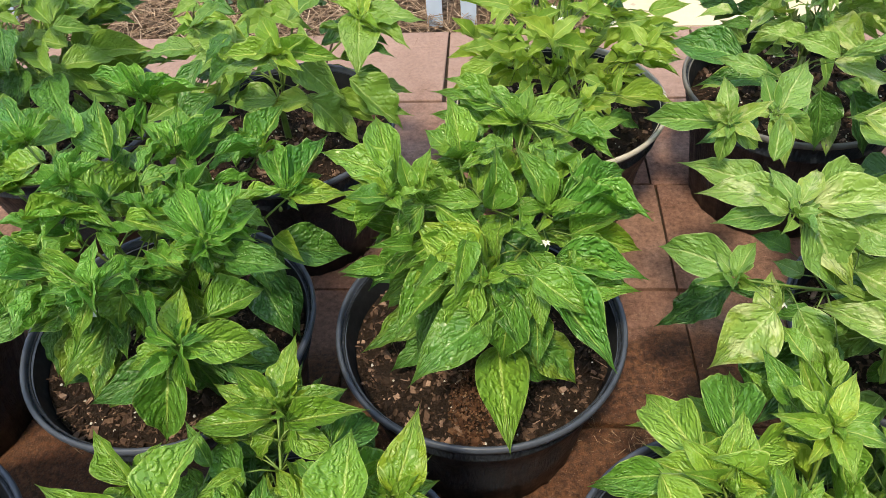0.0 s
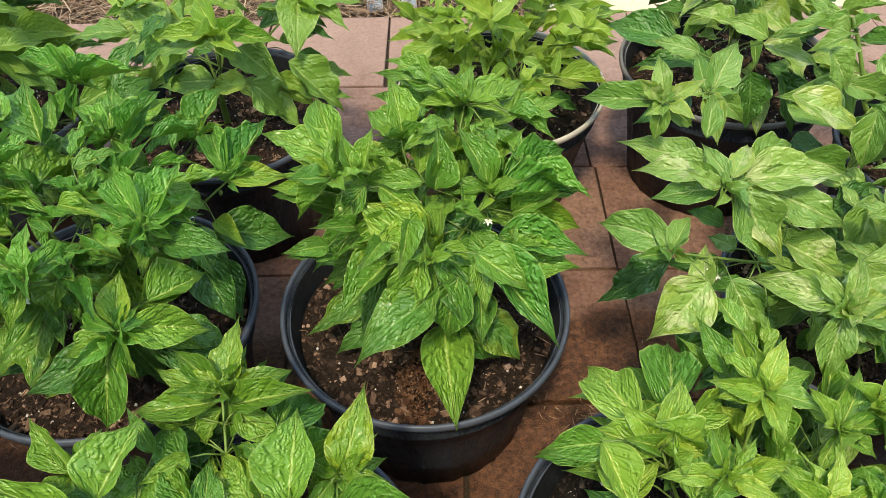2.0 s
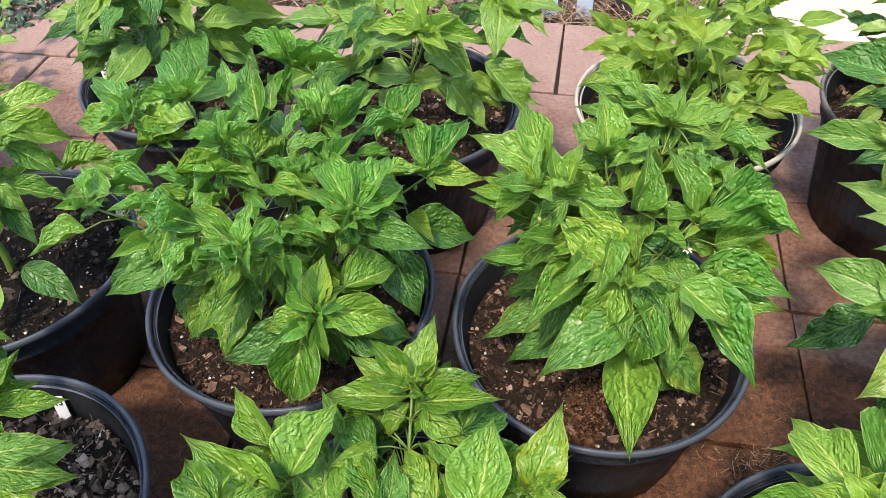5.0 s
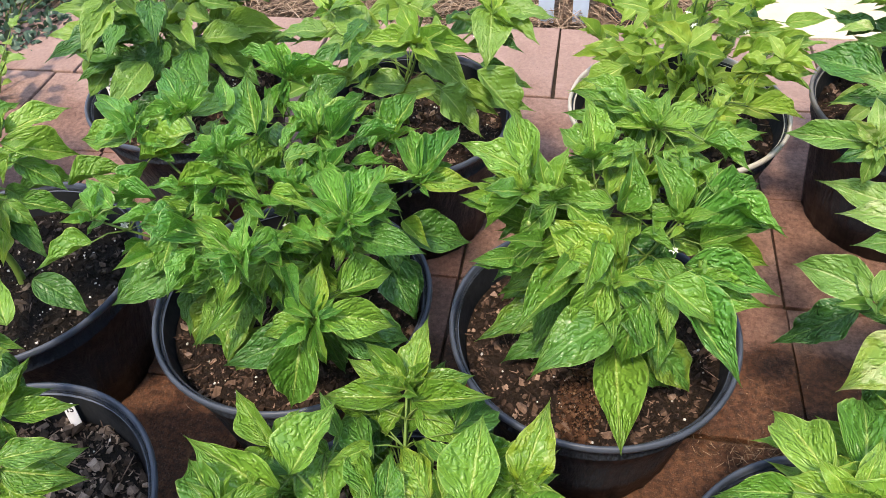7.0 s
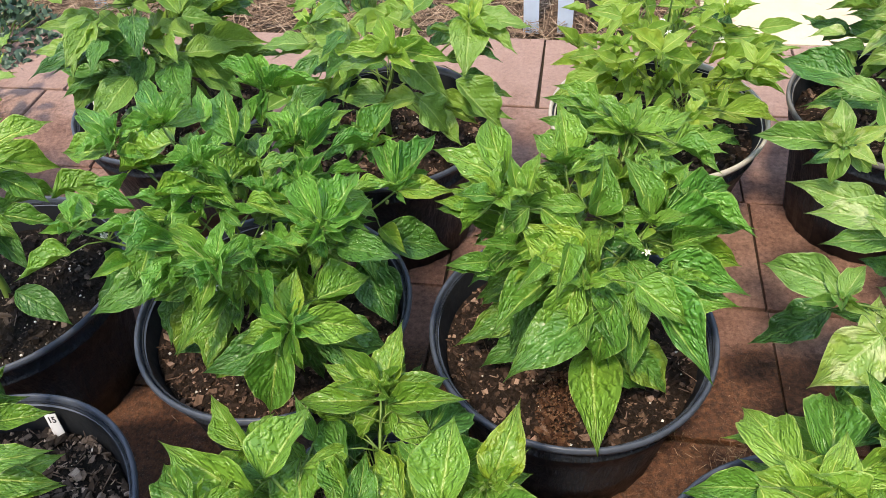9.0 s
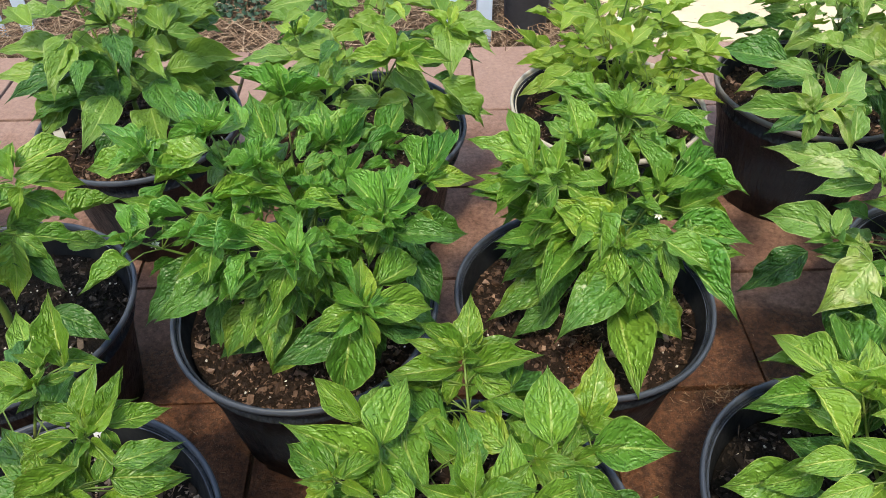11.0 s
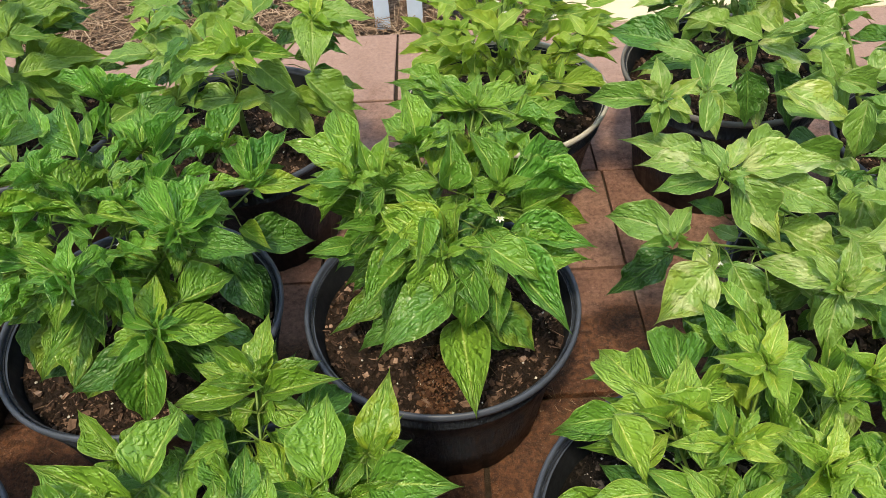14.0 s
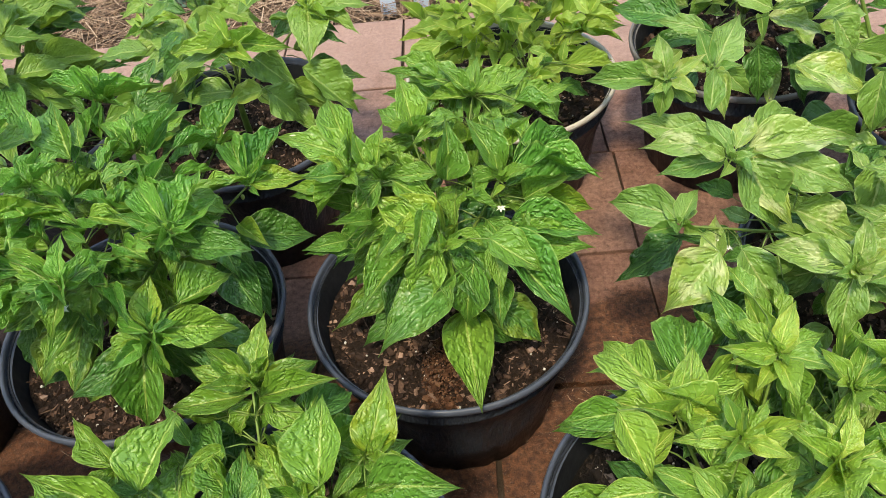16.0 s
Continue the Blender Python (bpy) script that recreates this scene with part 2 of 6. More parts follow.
def ground_material():
    m, t, p = material("mulched_earth")
    pos = t.nodes.new("ShaderNodeNewGeometry").outputs["Position"]
    col = ramp(t, noise_tex(t, pos, 9.0, 8.0, 0.7), (0.3, (0.055, 0.036, 0.022)), (0.55, (0.13, 0.088, 0.055)), (0.75, (0.25, 0.18, 0.115)))
    t.links.new(col, p.inputs["Base Color"])
    p.inputs["Roughness"].default_value = 0.95
    t.links.new(bump(t, noise_tex(t, pos, 60.0, 8.0, 0.8), 1.0, 0.03), p.inputs["Normal"])
    return m


def concrete_material():
    m, t, p = material("pale_concrete")
    pos = t.nodes.new("ShaderNodeNewGeometry").outputs["Position"]
    col = ramp(t, noise_tex(t, pos, 5.0, 8.0, 0.7), (0.3, (0.58, 0.48, 0.34)), (0.55, (0.67, 0.57, 0.42)), (0.75, (0.75, 0.66, 0.52)))
    col = mix(t, smooth(t, noise_tex(t, pos, 22.0, 5.0), 0.62, 0.70), col, (0.48, 0.38, 0.29))
    t.links.new(col, p.inputs["Base Color"])
    p.inputs["Roughness"].default_value = 0.9
    t.links.new(bump(t, noise_tex(t, pos, 120.0, 6.0, 0.8), 0.6, 0.006), p.inputs["Normal"])
    return m


def plain_material(name, colour, rough=0.5, metal=0.0, grain=0.12, scale=30.0):
    m, t, p = material(name)
    c = coords(t)
    lo = tuple(x * (1 - grain) for x in colour)
    hi = tuple(min(1.0, x * (1 + grain)) for x in colour)
    t.links.new(ramp(t, noise_tex(t, c, scale, 6.0), (0.3, lo), (0.7, hi)), p.inputs["Base Color"])
    p.inputs["Roughness"].default_value, p.inputs["Metallic"].default_value = rough, metal
    t.links.new(bump(t, noise_tex(t, c, scale * 5), 0.15, 0.002), p.inputs["Normal"])
    return m


STEM = stem_material()
POT_BLACK = plastic_material("black_pot_plastic", (0.015, 0.021, 0.031), 0.40, (0.060, 0.062, 0.068), 1.0)
# Inside wall of the pots, darker than the outer plastic.
POT_INSIDE = plastic_material("dark_pot_inside", (0.006, 0.008, 0.011), 0.55, (0.018, 0.018, 0.019))
# Dark rim plastic; its paler, bluer base colour carries the sky's sheen.
RIM_SKY_SHEEN = plastic_material("dark_rim_sky_sheen", (0.052, 0.066, 0.092), 0.36, (0.150, 0.165, 0.195))
RIM_PALE = plastic_material("faded_rim_plastic", (0.42, 0.40, 0.36), 0.50, (0.62, 0.58, 0.52))
SOIL = soil_material("potting_soil", (0.32, (0.016, 0.011, 0.008)), (0.55, (0.050, 0.032, 0.023)), (0.75, (0.110, 0.070, 0.050)))
PEAT = soil_material("black_peat", (0.32, (0.006, 0.005, 0.004)), (0.55, (0.018, 0.014, 0.011)), (0.75, (0.045, 0.034, 0.026)))
PEAT_BARK = chip_material("grey_bark_lumps", (0.0, (0.010, 0.008, 0.007)), (0.5, (0.022, 0.017, 0.014)), (0.85, (0.050, 0.040, 0.033)), (1.0, (0.17, 0.14, 0.12)))
BARK = chip_material("bark_chips", (0.0, (0.018, 0.012, 0.009)), (0.45, (0.052, 0.033, 0.025)), (0.72, (0.115, 0.072, 0.053)), (0.92, (0.235, 0.155, 0.118)), (1.0, (0.46, 0.32, 0.25)))
COIR = chip_material("brown_coir", (0.0, (0.045, 0.020, 0.012)), (0.5, (0.105, 0.050, 0.028)), (0.85, (0.17, 0.090, 0.054)), (1.0, (0.26, 0.16, 0.10)))
LUMPS = chip_material("coarse_bark_lumps", (0.0, (0.024, 0.018, 0.014)), (0.4, (0.080, 0.060, 0.048)), (0.75, (0.20, 0.155, 0.125)), (1.0, (0.38, 0.31, 0.26)))
PERLITE = chip_material("perlite", (0.0, (0.62, 0.62, 0.60)), (1.0, (0.85, 0.84, 0.82)))
STRAW = chip_material("straw", (0.0, (0.11, 0.068, 0.048)), (0.4, (0.26, 0.175, 0.120)), (0.75, (0.43, 0.31, 0.215)), (1.0, (0.58, 0.46, 0.34)))
PAVER = paver_material()
EARTH = ground_material()
CONCRETE = concrete_material()
TAG_WHITE = plain_material("white_tag_plastic", (0.80, 0.81, 0.83), 0.4, grain=0.04)
INK = plain_material("tag_ink", (0.02, 0.02, 0.03), 0.6)
PETAL = plain_material("white_petal", (0.78, 0.80, 0.70), 0.5, grain=0.06)
BUD = plain_material("green_bud", (0.32, 0.42, 0.14), 0.5)
BLUE_METAL = plain_material("pale_blue_paint", (0.50, 0.64, 0.82), 0.35, grain=0.05)
SHRUB = plain_material("blue_green_foliage", (0.035, 0.085, 0.050), 0.45, grain=0.5, scale=60.0)


# ---- helpers of this scene ----
def mesh_of(name, bm, mat, smooth_faces=True):
    me = bpy.data.meshes.new(name)
    bm.normal_update()
    bm.to_mesh(me)
    bm.free()
    me.materials.append(mat)
    if smooth_faces:
        me.polygons.foreach_set("use_smooth", [True] * len(me.polygons))
    return me


def part(name, bm, mat, parent, label="", smooth_faces=True):
    ob = new(name, mesh_of(name, bm, mat, smooth_faces) if isinstance(bm, bmesh.types.BMesh) else bm)
    ob.parent = parent
    if label:
        ob["label"] = label
    return ob


def lathe(profile, seg=48, wave=None):
    """A turned shape; profile of (radius, height), from outside bottom round to inside."""
    bm = bmesh.new()
    rings = []
    for i, (r, z) in enumerate(profile):
        ring = []
        for k in range(seg):
            a = 2 * math.pi * k / seg
            rr = r + (wave(i, a) if wave else 0.0)
            ring.append(bm.verts.new((rr * math.cos(a), rr * math.sin(a), z)))
        rings.append(ring)
    for a, b in zip(rings, rings[1:]):
        for k in range(seg):
            bm.faces.new((a[k], a[(k + 1) % seg], b[(k + 1) % seg], b[k]))
    return bm, rings


def tube(bm, pts, radii, sides=6):
    """A tapered tube along pts, closed at its ends."""
    rings = []
    for i, p in enumerate(pts):
        d = (pts[min(i + 1, len(pts) - 1)] - pts[max(i - 1, 0)]).normalized()
        a = d.orthogonal().normalized()
        b = d.cross(a)
        rings.append([bm.verts.new(p + (a * math.cos(2 * math.pi * k / sides) + b * math.sin(2 * math.pi * k / sides)) * radii[i]) for k in range(sides)])
    for r, s in zip(rings, rings[1:]):
        best = min(range(sides), key=lambda o: (r[0].co - s[o].co).length)
        for k in range(sides):
            bm.faces.new((r[k], r[(k + 1) % sides], s[(k + 1 + best) % sides], s[(k + best) % sides]))
    bm.faces.new(rings[0][::-1])
    bm.faces.new(rings[-1])


def box(bm, cx, cy, cz, sx, sy, sz, rot=None, bevel=0.0):
    m = Matrix.Translation((cx, cy, cz)) @ (rot.to_4x4() if rot else Matrix()) @ Matrix.Diagonal((sx, sy, sz, 1))
    made = bmesh.ops.create_cube(bm, size=1.0, matrix=m)["verts"]
    if bevel:
        edges = list({e for v in made for e in v.link_edges})
        bmesh.ops.bevel(bm, geom=edges, offset=bevel, segments=2, profile=0.7, affect="EDGES")


rng = random.Random(11)


def chip_cloud(verts, faces, centre, size, r):
    """One irregular flake: a skewed slab of eight corners."""
    sx, sy, sz = size
    rot = Euler((r.uniform(-0.8, 0.8), r.uniform(-0.8, 0.8), r.uniform(0, 6.28))).to_matrix()
    n = len(verts)
    for dx, dy, dz in ((-1, -1, -1), (1, -1, -1), (1, 1, -1), (-1, 1, -1), (-1, -1, 1), (1, -1, 1), (1, 1, 1), (-1, 1, 1)):
        v = Vector((dx * sx * r.uniform(0.12, 0.58), dy * sy * r.uniform(0.12, 0.58), dz * sz * r.uniform(0.20, 0.55)))
        verts.append(tuple(rot @ v + centre))
    faces += [(n, n + 3, n + 2, n + 1), (n + 4, n + 5, n + 6, n + 7), (n, n + 1, n + 5, n + 4), (n + 1, n + 2, n + 6, n + 5), (n + 2, n + 3, n + 7, n + 6), (n + 3, n, n + 4, n + 7)]


def raw_mesh(name, verts, faces, mat):
    me = bpy.data.meshes.new(name)
    me.from_pydata(verts, [], faces)
    me.materials.append(mat)
    me.update()
    return me


# ---- ground ----
def build_ground():
    bm = bmesh.new()
    bmesh.ops.create_grid(bm, x_segments=40, y_segments=40, size=60, matrix=Matrix.Translation((0, 20, -0.055)))
    tagged(new("ground", mesh_of("ground", bm, EARTH)), "brown mulched garden earth beyond the paving", "ground", kind="structure")
    bm = bmesh.new()
    bmesh.ops.create_grid(bm, x_segments=1, y_segments=1, size=1, matrix=Matrix.Translation((2.75, 3.9, -0.005)) @ Matrix.Diagonal((2.35, 1.79, 1, 1)))
    ex = bmesh.ops.extrude_face_region(bm, geom=bm.faces[:])["geom"]
    for v in ex:
        if isinstance(v, bmesh.types.BMVert):
            v.co.z -= 0.06
    bmesh.ops.recalc_face_normals(bm, faces=bm.faces[:])
    tagged(new("pavement", mesh_of("pavement", bm, CONCRETE, False)), "sunlit pale sandy concrete path behind the pots", "path", kind="structure")
    bm = bmesh.new()
    box(bm, 0, 0.55, -0.048, 5.6, 3.2, 0.03)
    return tagged(new("paving_bed", mesh_of("paving_bed", bm, SOIL, False)), "dark damp soil and sand under the pavers", "ground", kind="structure")


build_ground()


def close_in(name, x, y, w, d, h, mat, label):
    bm = bmesh.new()
    box(bm, x, y, h / 2 - 0.08, w, d, h)
    tagged(new(name, mesh_of(name, bm, mat, False)), label, "wall", kind="structure")


# Unseen walls, added on all four sides to cut glare from the horizon sky.
SCREEN_BROWN = plain_material("screen_brown", (0.16, 0.125, 0.095), 0.85, grain=0.35, scale=9.0)
SCREEN_BEIGE = plain_material("screen_beige", (0.40, 0.35, 0.29), 0.9, grain=0.12, scale=6.0)
close_in("wall_north", 0, 5.85, 11.0, 0.12, 1.9, SCREEN_BROWN, "plain brown wall, unseen, added to block the low sky")
close_in("wall_west", -5.2, 1.2, 0.12, 9.2, 1.9, SCREEN_BROWN, "plain brown wall, unseen, added to block the low sky")
close_in("wall_east", 5.3, 1.2, 0.12, 9.2, 1.9, SCREEN_BROWN, "plain brown wall, unseen, added to block the low sky")
close_in("wall_south", 0, -2.6, 11.0, 0.2, 2.7, SCREEN_BEIGE, "plain beige wall, unseen, added to block the low sky")


# ---- pots ----
RIM_R = 0.21


def pot_meshes(height, seed):
    r = random.Random(seed)
    ph = r.uniform(0, 6)
    h = height

    def ribs(i, a):
        return 0.0012 * math.sin(24 * a + ph) + 0.0008 * math.sin(41 * a + 2 * ph) if 1 <= i <= 4 else 0.0
    prof = [(0.150, 0.004), (0.154, 0.0), (0.166, h * 0.30), (0.176, h * 0.55), (0.1925, h - 0.054), (0.1965, h - 0.051), (0.1972, h - 0.046), (0.1945, h - 0.042), (0.199, h - 0.022), (0.2024, h - 0.010), (0.1985, h - 0.010)]
    inner = [(0.1985, h - 0.010), (0.188, h * 0.80), (0.172, h * 0.55), (0.160, h * 0.30), (0.146, 0.012)]
    body, rings = lathe(prof, 96, ribs)
    body.faces.new(rings[0][::-1])
    wall, rings = lathe(inner, 64)
    wall.faces.new(rings[-1])
    lip = [(0.1965, h - 0.013), (0.2060, h - 0.014), (0.2092, h - 0.011), (0.2105, h - 0.006), (0.2095, h - 0.001), (0.2068, h + 0.001),
           (0.2038, h - 0.001), (0.2026, h - 0.006), (0.2030, h - 0.010), (0.1965, h - 0.013)]
    rim, _ = lathe(lip, 72, lambda i, a: 0.0010 * math.sin(2 * a + ph) + 0.0006 * math.sin(5 * a))
    return body, wall, rim


def soil_z(x, y, level, seed):
    return level + 0.010 * noise.noise((x * 9 + seed, y * 9, seed * 1.7)) + 0.006 * noise.noise((x * 30, y * 30 + seed, 3.1)) + 0.012 * (1 - (math.hypot(x, y) / 0.18) ** 2)


def plant_pot(x, y, height, seed, label, rim_mat=RIM_SKY_SHEEN, level=0.048, chips=4200, pale=1.0, rim_label="", mix_mat=SOIL, bark_mat=BARK, clod=None, lump=1.0):
    pot = tagged(new("plant_pot"), label, "plant pot", "pots on the patio")
    body, wall, rim = pot_meshes(height, seed)
    part("body", body, POT_BLACK, pot)
    part("inner_wall", wall, POT_INSIDE, pot, "dark inside wall")
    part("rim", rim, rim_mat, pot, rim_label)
    r = random.Random(seed * 7 + 1)
    top = height - level
    rad = 0.150 + (0.191 - 0.150) * (top / (height * 0.8)) - 0.005
    bm = bmesh.new()
    rows = 12
    rings = []
    for i in range(1, rows + 1):
        ring = []
        for k in range(48):
            a = 2 * math.pi * k / 48
            px, py = rad * i / rows * math.cos(a), rad * i / rows * math.sin(a)
            ring.append(bm.verts.new((px, py, soil_z(px, py, top, seed))))
        rings.append(ring)
    c = bm.verts.new((0, 0, soil_z(0, 0, top, seed)))
    for k in range(48):
        bm.faces.new((c, rings[0][k], rings[0][(k + 1) % 48]))
    for a, b in zip(rings, rings[1:]):
        for k in range(48):
            bm.faces.new((a[k], b[k], b[(k + 1) % 48], a[(k + 1) % 48]))
    earth = part("soil", bm, mix_mat, pot, "dark potting mix")
    verts, faces, pv, pf = [], [], [], []
    for i in range(chips):
        a, d = r.uniform(0, 6.283), rad * math.sqrt(r.random()) * 0.985
        px, py = d * math.cos(a), d * math.sin(a)
        big = r.random()
        s = (0.0021 + 0.0092 * big ** 5) * lump
        size = (s * r.uniform(1.0, 2.1), s, s * r.uniform(0.45, 0.95))
        if r.random() < 0.22:
            size = (s * 4.5, 0.0018, 0.0015)
        chip_cloud(verts, faces, Vector((px, py, soil_z(px, py, top, seed) + size[2] * 0.28)), size, r)
    for i in range(int(75 * pale)):
        a, d = r.uniform(0, 6.283), rad * math.sqrt(r.random()) * 0.98
        px, py = d * math.cos(a), d * math.sin(a)
        s = r.uniform(0.0014, 0.0042)
        chip_cloud(pv, pf, Vector((px, py, soil_z(px, py, top, seed) + s * 0.8)), (s, s, s), r)
    if clod:
        # a crumbly clump of brown coir by the front rim
        cv, cf = [], []
        for i in range(900):
            a, d = r.uniform(0, 6.283), math.sqrt(r.random())
            px, py = clod[0] + 0.030 * d * math.cos(a), clod[1] + 0.062 * d * math.sin(a)
            s = r.uniform(0.0012, 0.0036) if r.random() < 0.97 else r.uniform(0.005, 0.009)
            chip_cloud(cv, cf, Vector((px, py, soil_z(px, py, top, seed) + 0.012 * (1 - d * d) + s * 0.2)), (s * 1.3, s, s * 0.8), r)
        tagged(part("coir_clump", raw_mesh("coir_clump", cv, cf, COIR), None, earth, "crumbly red-brown coir clump"), kind="stuff")
    tagged(part("bark_mulch", raw_mesh("bark_mulch", verts, faces, bark_mat), None, earth, "brown bark chips and wood splinters"), kind="stuff")
    tagged(part("perlite", raw_mesh("perlite", pv, pf, PERLITE), None, earth, "white perlite grains"), kind="stuff")
    pot.matrix_world = pose(x, y, 0.0, 0, 0, 0 if clod else r.uniform(0, 360))
    return pot


BLACK_POT = "round black plastic nursery pot with bark-topped soil, standing on red pavers"
# name: x, y, rim height
POTS = {
    "P1": (0.069, 0.825, 0.250), "P2": (-0.377, 0.801, 0.276), "F1": (-0.132, 0.415, 0.250), "P4": (0.374, 0.444, 0.244),
    "R1": (0.709, 0.816, 0.262), "P5": (-0.869, 0.817, 0.262), "P6": (-0.652, 0.403, 0.264), "P3": (0.210, 1.385, 0.251),
    "P8": (-0.308, 1.300, 0.268), "P7": (-0.779, 1.344, 0.262), "P9": (0.660, 1.406, 0.275), "RR": (0.995, 1.140, 0.262), "LL": (-1.345, 1.060, 0.262),
    "RF": (0.900, 0.380, 0.262),
}
for _i, (_k, (_x, _y, _h)) in enumerate(POTS.items()):
    if _k == "P3":
        plant_pot(_x, _y, _h, 40 + _i, "round black plastic pot with a sun-faded pale rim, on red pavers", RIM_PALE, 0.05, 2600, rim_label="cream-white faded plastic rim")
    elif _k == "P9":
        plant_pot(_x, _y, _h, 40 + _i, "tall black plastic pot with a dusty pale grey rim", plastic_material("dusty_rim_plastic", (0.13, 0.13, 0.13), 0.45, (0.32, 0.31, 0.29)), 0.05, 2600, rim_label="dusty grey plastic rim")
    elif _k == "P6":
        plant_pot(_x, _y, _h, 40 + _i, "black plastic nursery pot topped with coarse grey-brown bark lumps", RIM_SKY_SHEEN, 0.058, 3000, 0.5, mix_mat=PEAT, bark_mat=LUMPS, lump=1.35)
    elif _k in ("P5", "P4"):
        plant_pot(_x, _y, _h, 40 + _i, "black plastic nursery pot with dark peaty soil and bark lumps", RIM_SKY_SHEEN, 0.058, 3000, 1.5, mix_mat=PEAT, bark_mat=PEAT_BARK)
    else:
        plant_pot(_x, _y, _h, 40 + _i, BLACK_POT, clod=(-0.012, -0.120) if _k == "P1" else None)


# ---- pepper plants ----
def leaf_mesh(name, mat, seed, curl=1.0):
    """A pepper leaf one unit long, along +y from its base, face up: ovate, drawn out to a point, folded at the midrib, waved and cupped."""
    r = random.Random(seed)
    nu, nv = 12, 24
    fold, droop, tip = r.uniform(0.20, 0.95), r.uniform(0.0, 0.26), r.uniform(-0.22, 0.10)
    wave, freq, ph = r.uniform(0.03, 0.07), r.uniform(1.6, 3.6), r.uniform(0, 6)
    bend, twist, widest = r.uniform(-0.08, 0.08), r.uniform(-0.4, 0.4), r.uniform(0.62, 0.86)
    fold, wave, twist = fold * curl, wave * curl, twist * curl
    full = r.uniform(1.30, 1.80)
    lip = r.uniform(-0.6, 1.0)
    peak = widest / (widest + full)
    top = peak ** widest * (1 - peak) ** full
    bm = bmesh.new()
    uvl = bm.loops.layers.uv.new("uv")
    grid = []
    for j in range(nv + 1):
        v = j / nv
        half = 0.5 * (v ** widest * (1 - v) ** full) / top
        half = max(half, 0.004)
        row = []
        for i in range(nu + 1):
            u = 2 * i / nu - 1
            e = half * (1 + 0.035 * math.sin(9 * v + ph + (2 if u > 0 else 0))) * u
            z = fold * abs(e) ** 1.15 + droop * v * (1 - v) * 1.3 + tip * max(0, v - 0.7) ** 2 * 3
            z += wave * u * u * math.sin(2 * math.pi * freq * v + ph + (1.7 if u > 0 else 0)) * min(1, half * 3.5)
            z += 0.014 * math.cos(12 * math.pi * (v - abs(e) * 0.55)) * abs(u) * (1.15 - abs(u)) * 3 * min(1, half * 4)
            z -= 0.030 * max(0.0, abs(u) - 0.75) * 4 * min(1, half * 4) * lip
            z += twist * e * v
            z += 0.040 * noise.noise((e * 7 + seed, v * 7, seed * 0.37)) * min(1, half * 5)
            row.append(bm.verts.new((e + bend * math.sin(math.pi * v), v, z)))
        grid.append(row)
    for j in range(nv):
        for i in range(nu):
            f = bm.faces.new((grid[j][i], grid[j][i + 1], grid[j + 1][i + 1], grid[j + 1][i]))
            for lp, (a, b) in zip(f.loops, ((i, j), (i + 1, j), (i + 1, j + 1), (i, j + 1))):
                lp[uvl].uv = (a / nu, b / nv)
    return mesh_of(name, bm, mat)


LEAVES = [[leaf_mesh("leaf", LEAF_MATS[tone], 100 * tone + k, (1.1, 1.0, 0.9, 1.0, 0.8, 1.4, 1.1, 1.0)[tone]) for k in range(12)] for tone in range(8)]


def flower_mesh():
    bm = bmesh.new()
    for k in range(6):
        a = 2 * math.pi * k / 6
        d, s = Vector((math.cos(a), math.sin(a), 0)), Vector((-math.sin(a), math.cos(a), 0))
        pts = [d * 0.001, d * 0.004 + s * 0.0026 + Vector((0, 0, -0.001)), d * 0.0095 + Vector((0, 0, 0.0015)), d * 0.004 - s * 0.0026 + Vector((0, 0, -0.001))]
        bm.faces.new([bm.verts.new(p) for p in pts])
    bmesh.ops.create_uvsphere(bm, u_segments=8, v_segments=5, radius=0.0022, matrix=Matrix.Translation((0, 0, -0.002)))
    bmesh.ops.scale(bm, vec=(0.76, 0.76, 0.76), verts=bm.verts[:])
    return mesh_of("flower", bm, PETAL)


def bud_mesh():
    bm = bmesh.new()
    bmesh.ops.create_uvsphere(bm, u_segments=8, v_segments=6, radius=0.0035, matrix=Matrix.Diagonal((0.8, 0.8, 1.4, 1)))
    return mesh_of("flower_bud", bm, BUD)


FLOWER, BUDM = flower_mesh(), bud_mesh()


